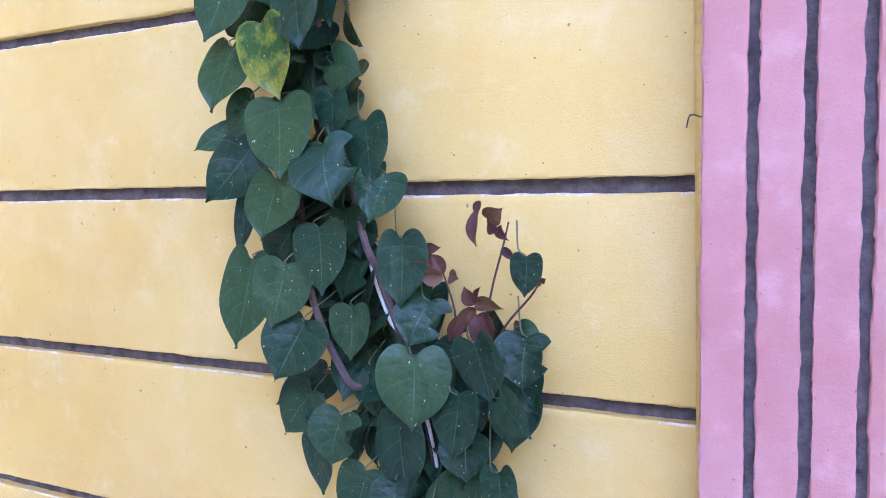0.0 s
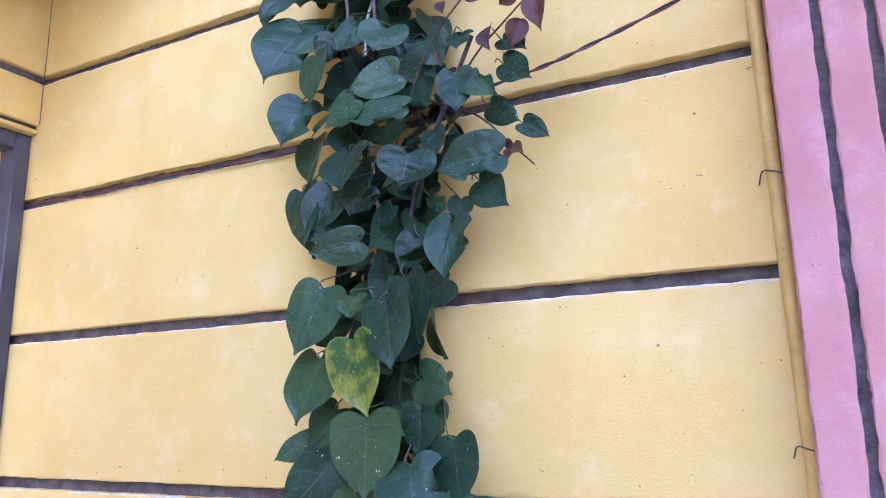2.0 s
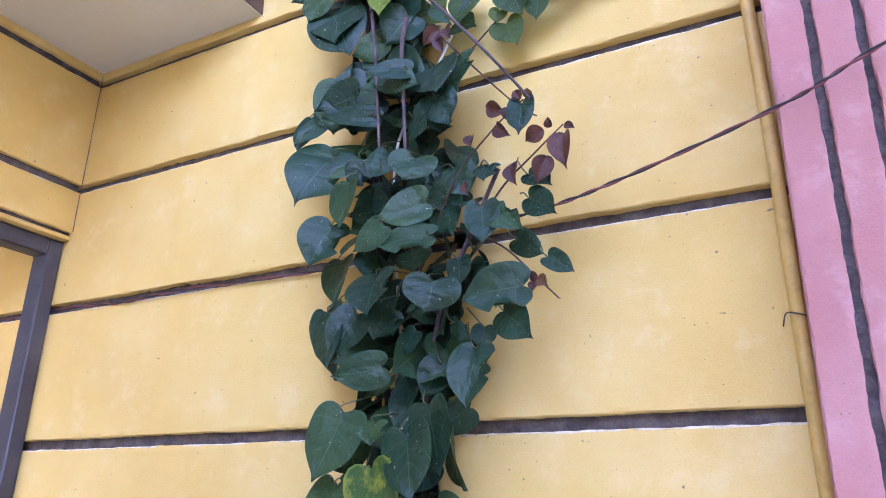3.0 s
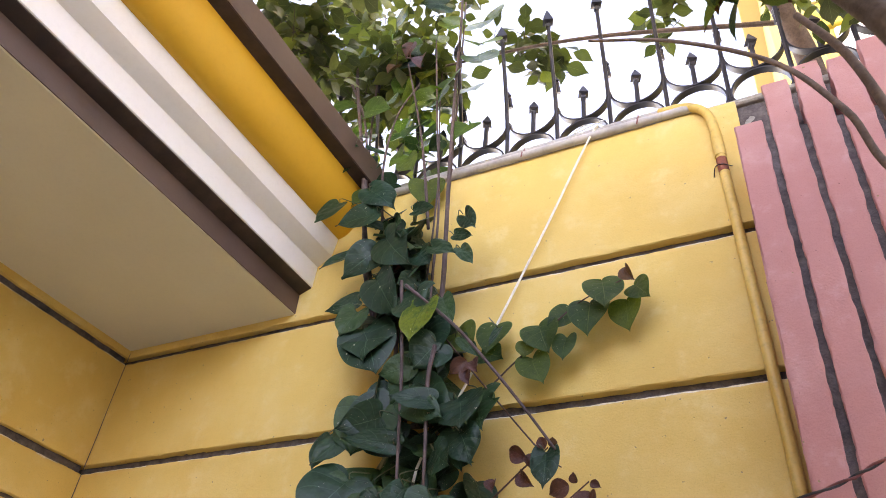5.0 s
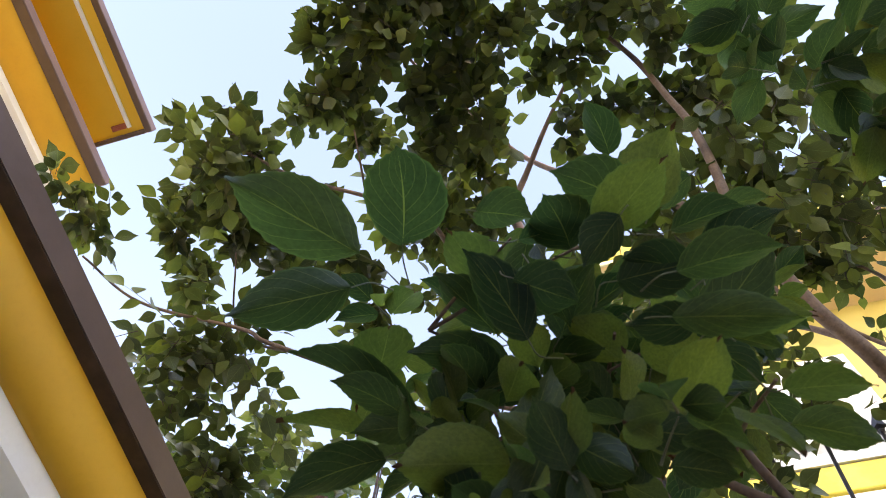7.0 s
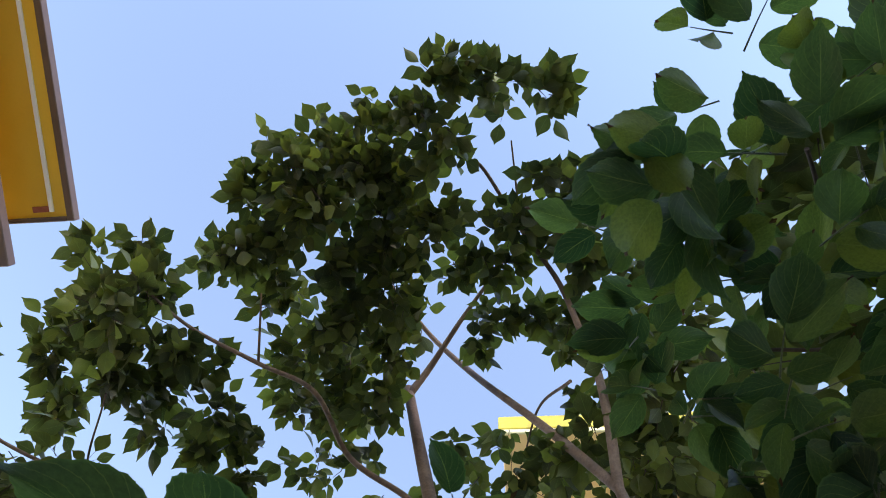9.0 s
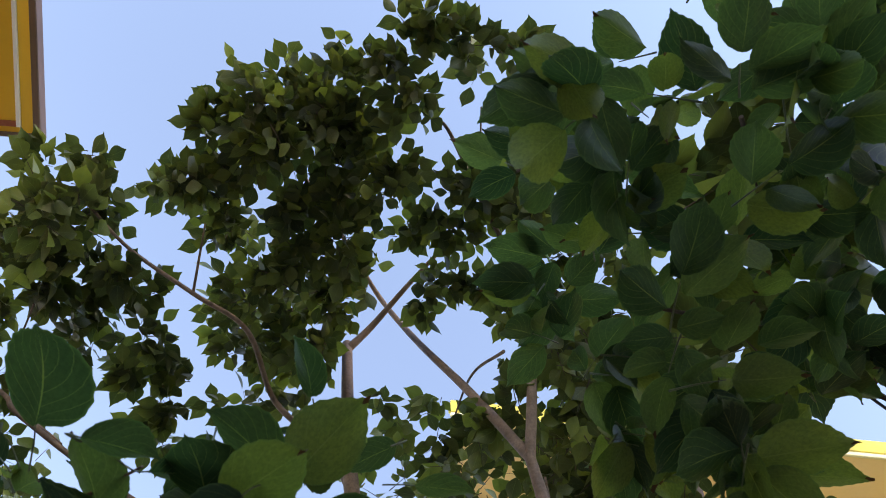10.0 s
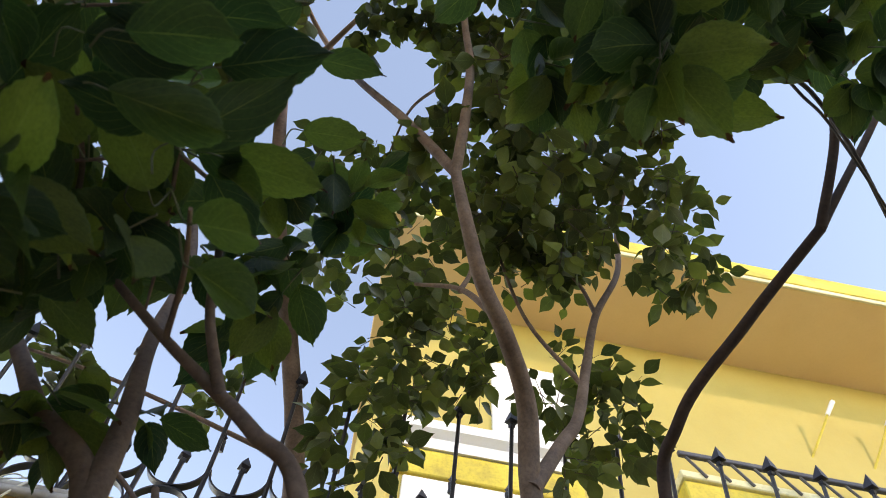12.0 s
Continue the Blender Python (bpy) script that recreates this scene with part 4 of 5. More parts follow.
CENTRE = [(0.1, -0.47), (0.5, -0.52), (0.66, -0.56), (0.8, -0.62), (0.93, -0.70), (1.12, -0.74), (1.32, -0.78), (1.62, -0.74), (1.79, -0.74), (2.0, -0.80), (2.3, -0.84), (2.69, -0.96), (3.0, -1.0), (3.32, -1.05), (3.9, -1.1)]


def centre_at(z):
    for (z0, x0), (z1, x1) in zip(CENTRE, CENTRE[1:]):
        if z <= z1:
            return x0 + (x1 - x0) * (z - z0) / (z1 - z0)
    return CENTRE[-1][1]


def hang(rows, depth, material_kinds=LEAF_KINDS, spread=0.035, stalk=True):
    for i, (x, z, length, width, angle) in enumerate(rows):
        lean = rng.uniform(2, 34)
        length = min(length, 0.165)
        y = depth + rng.uniform(-spread, spread)
        # Most leaves above the wall take the lit copy, sky behind painted in.
        kinds = FRESH_BACKLIT_KINDS if z > 2.9 and i % 4 else material_kinds
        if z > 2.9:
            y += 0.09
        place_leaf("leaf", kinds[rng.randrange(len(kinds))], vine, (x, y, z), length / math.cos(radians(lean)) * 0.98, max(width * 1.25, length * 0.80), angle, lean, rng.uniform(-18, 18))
        if stalk and z < 2.9:
            inner = x + max(-0.05, min(0.05, (centre_at(z) - x) * 0.45))
            part("stalk", tube_bm([(x, y, z), (x * 0.8 + inner * 0.2, y - 0.004, z + 0.018), (inner, 1.318, z + 0.03 + 0.02 * (i % 3))], 0.0013, 0.0016, 5, 3), LEAF_STALK, vine)


def spread_leaves(rows):
    """Leaves seen face on: x, y, z of the stalk's end, length, width and angle."""
    for i, (x, y, z, length, width, angle) in enumerate(rows):
        a = radians(angle)
        x, z = x + 0.06 * length * math.sin(a), z - 0.06 * length * math.cos(a)
        place_leaf("leaf", LEAF_KINDS[rng.randrange(8)], vine, (x, y + rng.uniform(-0.008, 0.008), z), length * 0.97, width * 1.17, angle, rng.uniform(3, 26), rng.uniform(-20, 20))
        inner = x + max(-0.05, min(0.05, (centre_at(z) - x) * 0.45))
        part("stalk", tube_bm([(x, y, z), (x * 0.8 + inner * 0.2, y - 0.006, z + 0.012), (inner, 1.318, z + 0.03 + 0.02 * (i % 3))], 0.0013, 0.0016, 5, 3), LEAF_STALK, vine)


for rows in (FOOT_LEAVES, LOWER_LEAVES, BEND_LEAVES, WAIST_LEAVES, MIDDLE_LEAVES, SHOULDER_LEAVES, HIGH_LEAVES):
    spread_leaves(rows)
hang(TURN_LEAVES, 1.255)
for at in ((-1.193, 1.420, 4.102), (-0.834, 1.420, 3.820), (-0.830, 1.420, 3.457), (-1.010, 1.420, 3.671), (-0.964, 1.420, 3.931), (-1.224, 1.420, 3.778), (-0.766, 1.420, 3.853)):
    place_leaf("leaf", YELLOW_KIND, vine, at, 0.12, 0.10, rng.uniform(-30, 40), rng.uniform(15, 50), rng.uniform(-30, 30), "yellow-green leaf")
spread_leaves(CANOPY_LEAVES)
hang(UPPER_LEAVES, 1.272)
hang(SHOOT_LEAVES, 1.338, FRESH_BACKLIT_KINDS, spread=0.008, stalk=False)
place_leaf("leaf", YELLOW_KIND, vine, (-0.781, 1.212, 1.327), 0.148, 0.108, 18, 8, 6, "yellowing leaf with holes")
place_leaf("leaf", YELLOW_KIND, vine, (-0.785, 1.215, 2.418), 0.12, 0.11, -12, 12, -10, "yellow-green leaf")
for i in range(330):
    z = 0.12 + (i / 330) * 2.7
    half = 0.10 if z < 0.85 else 0.085 if z < 1.4 else 0.125 if z < 2.2 else 0.07
    length = rng.uniform(0.075, 0.12)
    place_leaf("leaf", LEAF_KINDS[rng.randrange(8)], vine, (centre_at(z) + rng.uniform(-1, 1) * half, rng.uniform(1.30, 1.375), z + 0.04), length, length * rng.uniform(0.75, 0.95), rng.uniform(-70, 70), rng.uniform(15, 70), rng.uniform(-60, 60))
# Upper leaves in the lit copy, backlight in their colour.
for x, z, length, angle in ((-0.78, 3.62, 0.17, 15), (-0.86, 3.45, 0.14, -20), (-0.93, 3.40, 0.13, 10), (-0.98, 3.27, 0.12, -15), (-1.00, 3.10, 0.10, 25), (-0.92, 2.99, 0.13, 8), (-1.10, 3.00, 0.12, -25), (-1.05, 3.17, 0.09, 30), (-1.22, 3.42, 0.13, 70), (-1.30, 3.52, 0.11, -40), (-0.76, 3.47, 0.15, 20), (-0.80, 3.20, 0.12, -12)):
    place_leaf("leaf", FRESH_BACKLIT_KINDS[rng.randrange(4)], vine, (x, 1.34 + rng.uniform(-0.01, 0.03), z), length, length * 0.85, angle, rng.uniform(5, 45), rng.uniform(-30, 30))
for x, z, length, angle in ((-1.055, 3.72, 0.09, -10), (-1.06, 3.64, 0.08, 25), (-1.00, 3.62, 0.10, 5), (-1.09, 3.60, 0.08, -25)):
    place_leaf("leaf", RED_KINDS[rng.randrange(3)], vine, (x, 1.32, z), length, length * 0.6, angle, rng.uniform(0, 30), rng.uniform(-30, 30), "young red leaf")
for i in range(34):
    z = rng.uniform(0.25, 0.80)
    length = rng.uniform(0.08, 0.12)
    place_leaf("leaf", LEAF_KINDS[rng.randrange(8)], vine, (rng.uniform(-0.66, -0.34), rng.uniform(1.27, 1.34), z), length, length * rng.uniform(0.8, 1.0), rng.uniform(-40, 45), rng.uniform(5, 30), rng.uniform(-30, 30))
# Four in five of these use the backlit copy.
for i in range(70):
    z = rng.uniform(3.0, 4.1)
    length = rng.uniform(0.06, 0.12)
    place_leaf("leaf", FRESH_BACKLIT_KINDS[rng.randrange(4)] if i % 5 else LEAF_KINDS[rng.randrange(8)], vine, (centre_at(z) + rng.gauss(0, 0.12), rng.uniform(1.36, 1.52), z), length, length * 0.85, rng.uniform(-60, 60), rng.uniform(0, 60), rng.uniform(-60, 60))
LOW_RED = [
    (-0.384, 0.990, 0.058, 0.026, -6), (-0.370, 0.977, 0.034, 0.033, 114), (-0.372, 0.969, 0.028, 0.024, 67), (-0.348, 0.965, 0.027, 0.026, 18), (-0.382, 1.005, 0.024, 0.013, -21), (-0.468, 0.895, 0.053, 0.027, -87),
    (-0.489, 0.923, 0.031, 0.018, 96), (-0.454, 0.879, 0.043, 0.027, -147), (-0.452, 0.874, 0.040, 0.027, -96), (-0.442, 0.878, 0.018, 0.023, 77), (-0.397, 0.830, 0.035, 0.023, -159), (-0.397, 0.834, 0.058, 0.023, 86),
    (-0.397, 0.825, 0.053, 0.027, -28), (-0.380, 0.819, 0.066, 0.038, 5), (-0.420, 0.812, 0.051, 0.025, -21), (-0.390, 0.840, 0.024, 0.013, 161), (-0.281, 0.876, 0.012, 0.012, 105)] + [(-0.281, 0.876, 0.012, 0.012, -136),
    (-0.281, 0.875, 0.011, 0.010, -27), (-0.345, 0.927, 0.029, 0.013, 50), (-0.323, 0.806, 0.012, 0.012, 61),
]
HIGH_RED = [
    (-0.483, 2.014, 0.027, 0.019, -155), (-0.469, 2.016, 0.019, 0.016, 168), (-0.521, 1.999, 0.048, 0.030, -118), (-0.511, 2.014, 0.039, 0.030, 6), (-0.538, 1.974, 0.046, 0.027, 42), (-0.591, 1.968, 0.026, 0.029, -9),
    (-0.439, 1.942, 0.040, 0.033, -67), (-0.423, 1.943, 0.020, 0.020, -163), (-0.400, 1.927, 0.077, 0.043, 4), (-0.436, 1.887, 0.061, 0.037, -13), (-0.493, 1.891, 0.061, 0.039, 1), (-0.458, 1.653, 0.018, 0.020, -93),
    (-0.456, 1.647, 0.028, 0.022, 50), (-0.460, 1.645, 0.024, 0.020, -23), (-0.396, 1.940, 0.021, 0.015, 62), (-0.603, 1.864, 0.029, 0.018, 12),
]
for rows, y in ((LOW_RED, 1.258), (HIGH_RED, 1.232)):
    for x, z, length, width, angle in rows:
        place_leaf("leaf", RED_KINDS[rng.randrange(3)], vine, (x, y + rng.uniform(-0.006, 0.006), z), length * 1.05, width * 1.15, angle, rng.uniform(0, 25), rng.uniform(-35, 35), "young red leaf")
for x, z, size, angle in ((-0.66, 2.25, 0.05, 25), (-0.675, 2.25, 0.05, -45), (-0.67, 2.23, 0.045, 5), (-0.905, 2.63, 0.05, 40), (-0.91, 2.63, 0.045, -40), (-0.32, 2.45, 0.05, 20)):
    place_leaf("leaf", RED_KINDS[rng.randrange(3)], vine, (x, 1.24 if z < 2.4 else 1.28, z), size, size * 0.75, angle, rng.uniform(0, 35), rng.uniform(-40, 40), "young red leaf")

# ---- trees ----


def leaf_template(rows=7):
    """Vertices, faces and map of a simple folded leaf along +x, facing +z."""
    verts, uvs, faces = [], [], []
    for i in range(rows + 1):
        v = i / rows
        half = (0.02, 0.18, 0.29, 0.33, 0.295, 0.19, 0.07, 0.0)[i]
        for c in (-1, 0, 1):
            verts.append((v, c * half, 0.22 * abs(c) * half - 0.18 * (v - 0.3) ** 2))
            uvs.append((0.5 + 0.5 * c, v))
    for i in range(rows):
        for c in range(2):
            a = i * 3 + c
            faces.append((a, a + 1, a + 4, a + 3))
    return np.array(verts), np.array(uvs), np.array(faces)


def leaves_mesh(name, spots, material):
    """All leaves of a crown in one mesh. spots: origin, direction, up, length."""
    v, uv, f = leaf_template()
    o = np.array([s[0] for s in spots])
    d = np.array([s[1] for s in spots])
    u = np.array([s[2] for s in spots])
    size = np.array([s[3] for s in spots])
    d /= np.linalg.norm(d, axis=1)[:, None]
    w = np.cross(u, d)
    w /= np.linalg.norm(w, axis=1)[:, None]
    u = np.cross(d, w)
    all_v = o[:, None, :] + size[:, None, None] * (v[None, :, 0, None] * d[:, None, :] + v[None, :, 1, None] * w[:, None, :] + v[None, :, 2, None] * u[:, None, :])
    all_f = f[None] + (np.arange(len(spots)) * len(v))[:, None, None]
    me = bpy.data.meshes.new(name)
    me.from_pydata(all_v.reshape(-1, 3).tolist(), [], all_f.reshape(-1, 4).tolist())
    layer = me.uv_layers.new(name="UVMap")
    layer.data.foreach_set("uv", np.tile(uv[f.reshape(-1)], (len(spots), 1)).reshape(-1).astype(np.float32))
    me.polygons.foreach_set("use_smooth", [True] * len(me.polygons))
    me.materials.append(material)
    return me


def clump_spots(clumps, size, density, rng, twigs):
    """Twigs that fan out of each clump's heart, with leaves set alternately along them."""
    spots = []
    for cx, cy, cz, r in clumps:
        for _ in range(max(3, int(density * r * r * 26))):
            d = Vector((rng.gauss(0, 1), rng.gauss(0, 1), rng.gauss(0.15, 0.75))).normalized()
            heart = Vector((cx, cy, cz)) + Vector((rng.gauss(0, 1), rng.gauss(0, 1), rng.gauss(0, 0.8))) * r * 0.36
            reach = r * rng.uniform(0.35, 0.80)
            end = heart + d * reach + Vector((0, 0, -0.12 * reach))
            twigs.append((heart, heart.lerp(end, 0.5) + Vector((0, 0, 0.04 * reach)), end))
            count = max(3, int(reach / (size * 0.42)))
            for k in range(count + 1):
                t = (k + rng.random() * 0.6) / (count + 0.6)
                p = heart.lerp(end, t)
                side = d.cross(Vector((0, 0, 1))).normalized() * (1 if k % 2 else -1)
                go = (d * 0.5 + side * rng.uniform(0.4, 1.0) + Vector((rng.gauss(0, 0.25), rng.gauss(0, 0.25), rng.uniform(-0.95, 0.0)))) if k < count else d + Vector((0, 0, -0.35))
                up = Vector((rng.gauss(0, 0.45), rng.gauss(0, 0.45), 1))
                s = size * rng.uniform(0.62, 1.12)
                spots.append((tuple(p + go.normalized() * s * 0.15), tuple(go.normalized()), tuple(up), s))
    return spots


HUBS = [(-0.165, 0.16, 2.409), (0.069, 0.195, 2.362), (0.011, 0.394, 2.509), (-0.188, 0.324, 2.31), (0.221, 0.23, 2.251), (0.113, 0.102, 2.476), (-0.03, 0.068, 2.431), (0.148, 0.245, 2.421), (0.134, 0.424, 2.378), (0.238, 0.348, 2.45)]
SPRAY_LEAVES = [
    (-0.243, 0.055, 2.477, -0.354, -0.110, 2.404, 0.102), (-0.180, 0.056, 2.478, -0.132, -0.094, 2.429, 0.109), (-0.271, 0.101, 2.478, -0.429, 0.073, 2.406, 0.084), (-0.028, 0.143, 2.291, -0.074, 0.033, 2.336, 0.064),
    (0.078, 0.073, 2.384, 0.169, -0.012, 2.360, 0.071), (0.040, 0.100, 2.431, 0.023, 0.015, 2.418, 0.080), (0.002, 0.187, 2.362, 0.064, 0.100, 2.385, 0.063), (-0.070, 0.229, 2.187, -0.183, 0.176, 2.151, 0.077),
    (-0.208, 0.262, 2.363, -0.323, 0.110, 2.361, 0.082), (0.147, 0.100, 2.291, 0.257, 0.082, 2.268, 0.055), (0.133, 0.153, 2.291, 0.259, 0.159, 2.246, 0.050), (-0.257, 0.213, 2.408, -0.195, 0.107, 2.361, 0.077),
] + [
    (-0.067, 0.204, 2.363, -0.188, 0.159, 2.362, 0.064), (-0.181, 0.300, 2.410, -0.148, 0.197, 2.362, 0.067),
]
SPRAY_LEAVES_B = [
    (-0.296, 0.282, 2.386, -0.378, 0.202, 2.338, 0.067), (-0.244, 0.271, 2.304, -0.352, 0.234, 2.221, 0.071), (0.175, 0.137, 2.362, 0.097, 0.094, 2.361, 0.056), (0.227, 0.241, 2.247, 0.301, 0.209, 2.187, 0.046),
    (0.228, 0.285, 2.247, 0.301, 0.282, 2.188, 0.046), (0.171, 0.264, 2.247, 0.217, 0.251, 2.153, 0.058), (-0.081, 0.135, 2.432, -0.105, 0.032, 2.430, 0.078), (-0.080, 0.191, 2.420, -0.135, 0.084, 2.419, 0.075),
    (0.069, 0.236, 2.363, 0.016, 0.158, 2.362, 0.070), (0.140, 0.270, 2.364, 0.112, 0.170, 2.338, 0.067),
]
OVERHEAD_LEAVES = [
    (-0.053, -0.001, 2.352, 0.006, 0.036, 2.397, 0.062), (0.125, 0.061, 2.420, 0.041, -0.005, 2.445, 0.081), (0.130, 0.073, 2.449, 0.202, -0.006, 2.508, 0.084), (0.227, 0.094, 2.594, 0.157, 0.125, 2.567, 0.051),
    (0.163, 0.098, 2.411, 0.256, 0.086, 2.417, 0.056), (0.105, 0.046, 2.358, 0.050, 0.086, 2.327, 0.053), (-0.021, 0.071, 2.427, 0.070, 0.076, 2.442, 0.047), (0.193, 0.141, 2.403, 0.299, 0.109, 2.425, 0.063),
    (0.085, 0.121, 2.347, 0.197, 0.126, 2.367, 0.061), (0.253, 0.156, 2.609, 0.338, 0.159, 2.620, 0.042), (-0.028, 0.075, 2.313, 0.040, 0.117, 2.307, 0.067), (0.218, 0.142, 2.515, 0.270, 0.144, 2.505, 0.035),
    (0.201, 0.237, 2.410, 0.315, 0.248, 2.404, 0.057),
]
OVERHEAD_LEAVES_B = [
    (-0.002, 0.097, 2.349, 0.021, 0.168, 2.358, 0.055), (0.161, 0.184, 2.317, 0.084, 0.155, 2.301, 0.057), (0.177, 0.200, 2.336, 0.276, 0.130, 2.390, 0.064), (0.109, 0.314, 2.403, 0.167, 0.402, 2.400, 0.054),
    (0.239, 0.259, 2.631, 0.325, 0.258, 2.645, 0.046), (0.074, 0.278, 2.425, 0.150, 0.324, 2.444, 0.061),
]
DROOPING_LEAVES = [
    (-0.133, 0.165, 1.973, -0.165, 0.157, 1.876, 0.048), (-0.112, 0.165, 1.947, -0.132, 0.157, 1.827, 0.048), (-0.096, 0.165, 1.966, -0.076, 0.157, 1.823, 0.035), (-0.044, 0.165, 1.887, -0.054, 0.157, 1.793, 0.024),
    (-0.030, 0.165, 1.900, -0.033, 0.157, 1.820, 0.025), (-0.003, 0.165, 1.900, -0.006, 0.157, 1.817, 0.032), (0.028, 0.165, 1.878, 0.020, 0.157, 1.807, 0.029), (0.057, 0.165, 1.870, 0.050, 0.157, 1.791, 0.028),
    (-0.047, 0.165, 1.968, -0.037, 0.157, 1.885, 0.033), (0.023, 0.165, 1.922, 0.041, 0.157, 1.842, 0.026), (-0.080, 0.165, 2.022, -0.066, 0.157, 1.933, 0.037),
]


def tree(at, label, limbs, clumps, size, seed, bark_material=BARK, loose=(), loose_size=0.12, listed=(), thick=6.5):
    """A tree: a tapered trunk, limbs, twigs and a crown of many leaves; loose leaves near the path are parts."""
    thing = empty("tree", at, label, "tree", "trees by the wall")
    rng = random.Random(seed)
    for name, way, r0, r1 in limbs:
        part(name, tube_bm(way, r0, r1, 16, 9, 0.05), bark_material, thing)
    twigs = []
    spots = [q for rows, density in clumps for q in clump_spots(rows, size, density, rng, twigs)]
    near = []
    near_spots = clump_spots(loose, loose_size, thick, rng, near) if loose else []
    if spots:
        me = leaves_mesh("crown", spots, TREE_LEAF)
        me.transform(Matrix.Translation(-Vector(at)))
        ob = new("crown", me)
        ob.parent = thing
        tagged(ob, kind="stuff")
    bm = bmesh.new()
    for a, b, c in twigs:
        tube_bm([a, b, c], 0.0018, 0.0006, 4, 2, bm=bm)
    if twigs:
        tagged(part("twig_rest", bm, BARK_DARK, thing), kind="stuff")
    for a, b, c in near:
        part("twig", tube_bm([a, b, c], 0.0018, 0.0008, 5, 3), LEAF_STALK, thing)
    for bx, by, bz, tx, ty, tz, wide in listed:
        p, d = Vector((bx, by, bz)), Vector((tx - bx, ty - by, tz - bz))
        s = d.length
        x = Vector((rng.gauss(0, 0.3), rng.gauss(0, 0.3), 1)).cross(d).normalized()
        d.normalize()
        ob = new("leaf", BROAD_KINDS[rng.randrange(len(BROAD_KINDS))])
        ob.parent = thing
        ob.matrix_basis = Matrix.Translation(p - Vector(at)) @ Matrix((x, x.cross(d), -d)).transposed().to_4x4() @ Matrix.Diagonal((wide * 1.05, s * 0.8, s, 1))
        hub = min(HUBS, key=lambda h: (Vector(h) - p).length)
        part("stalk", tube_bm([p, p - d * s * 0.18, p - d * s * 0.22 + (Vector(hub) - p).normalized() * 0.03], 0.0009, 0.0012, 5, 3), LEAF_STALK, thing)
    for p, d, u, s in near_spots[:400]:
        d, u = Vector(d), Vector(u)
        x = u.cross(d).normalized()
        y = x.cross(d)
        ob = new("leaf", BROAD_KINDS[rng.randrange(len(BROAD_KINDS))])
        ob.parent = thing
        rot = Matrix((x, y, -d)).transposed().to_4x4()
        ob.matrix_basis = Matrix.Translation(Vector(p) - Vector(at)) @ rot @ Matrix.Diagonal((s * 0.64, s * 0.85, s * 1.05, 1))
    return thing


BROAD_KINDS = [leaf_mesh("broad_leaf", NEAR_LEAF, OVATE, 1.0, 0.16 + 0.12 * (k % 3), 0.14 + 0.14 * (k % 2), 0.040, 0.022, 2, 2, 80 + k) for k in range(5)]

CROWN_TOP = [
    (0.06, -0.58, 4.43, 0.108), (0.22, -0.54, 4.47, 0.108), (0.38, -0.50, 4.37, 0.088), (-0.08, -0.46, 4.42, 0.098), (-0.24, -0.42, 4.51, 0.088), (-0.43, -0.35, 4.52, 0.118), (-0.55, -0.26, 4.33, 0.118), (-0.71, -0.19, 4.35, 0.088),
    (-0.77, 0.01, 4.31, 0.098), (-0.67, 0.02, 4.41, 0.138), (-0.47, -0.14, 4.31, 0.148), (-0.33, -0.23, 4.41, 0.138), (-0.17, -0.23, 4.46, 0.148), (0.01, -0.34, 4.37, 0.098), (-0.94, 0.08, 4.46, 0.058), (-0.67, 0.18, 4.44, 0.098),
    (-0.39, 0.08, 4.31, 0.098), (-0.25, 0.02, 4.43, 0.138), (-0.07, -0.04, 4.36, 0.108), (0.05, -0.10, 4.40, 0.058), (0.21, -0.02, 4.37, 0.088), (0.36, 0.01, 4.47, 0.118), (0.47, -0.06, 4.41, 0.078), (0.49, 0.11, 4.34, 0.088),
]
CROWN_TOP_B = [
    (0.19, 0.12, 4.43, 0.098), (0.04, 0.13, 4.49, 0.088), (-0.25, 0.20, 4.37, 0.118), (-0.41, 0.28, 4.35, 0.118), (-0.56, 0.43, 4.39, 0.118), (-0.67, 0.59, 4.52, 0.098), (-0.44, 0.54, 4.53, 0.118), (-0.26, 0.42, 4.46, 0.108),
    (-0.14, 0.34, 4.52, 0.078), (-0.46, 0.72, 4.50, 0.118), (-0.59, 0.66, 4.39, 0.078), (-0.29, 0.60, 4.32, 0.098), (0.17, 0.34, 4.46, 0.088), (0.34, 0.35, 4.43, 0.088), (0.09, 0.41, 4.39, 0.058), (0.42, 0.46, 4.35, 0.068),
    (0.33, -0.20, 4.40, 0.058), (0.47, -0.18, 4.41, 0.058), (0.50, 0.33, 4.36, 0.068), (0.45, 0.62, 4.37, 0.058),
]
CROWN_EAST = [
    (0.59, 0.15, 4.35, 0.091), (0.74, 0.12, 4.37, 0.090), (0.83, 0.22, 4.35, 0.080), (0.54, 0.29, 4.29, 0.090), (0.66, 0.31, 4.23, 0.107), (0.80, 0.29, 4.18, 0.085), (0.74, 0.51, 4.27, 0.111), (0.94, 0.51, 4.26, 0.109),
    (0.61, 0.57, 4.28, 0.092), (0.82, 0.70, 4.28, 0.113), (1.01, 0.71, 4.29, 0.112), (0.70, 0.82, 4.29, 0.094), (0.91, 0.93, 4.33, 0.117), (1.08, 0.92, 4.32, 0.094), (0.82, 1.07, 4.30, 0.096), (0.97, 1.10, 4.27, 0.105),
    (0.47, -0.18, 4.24, 0.054), (0.38, -0.21, 4.37, 0.057), (0.46, 0.02, 4.25, 0.087), (1.21, 0.35, 4.22, 0.085), (1.11, 0.49, 4.19, 0.086),
]
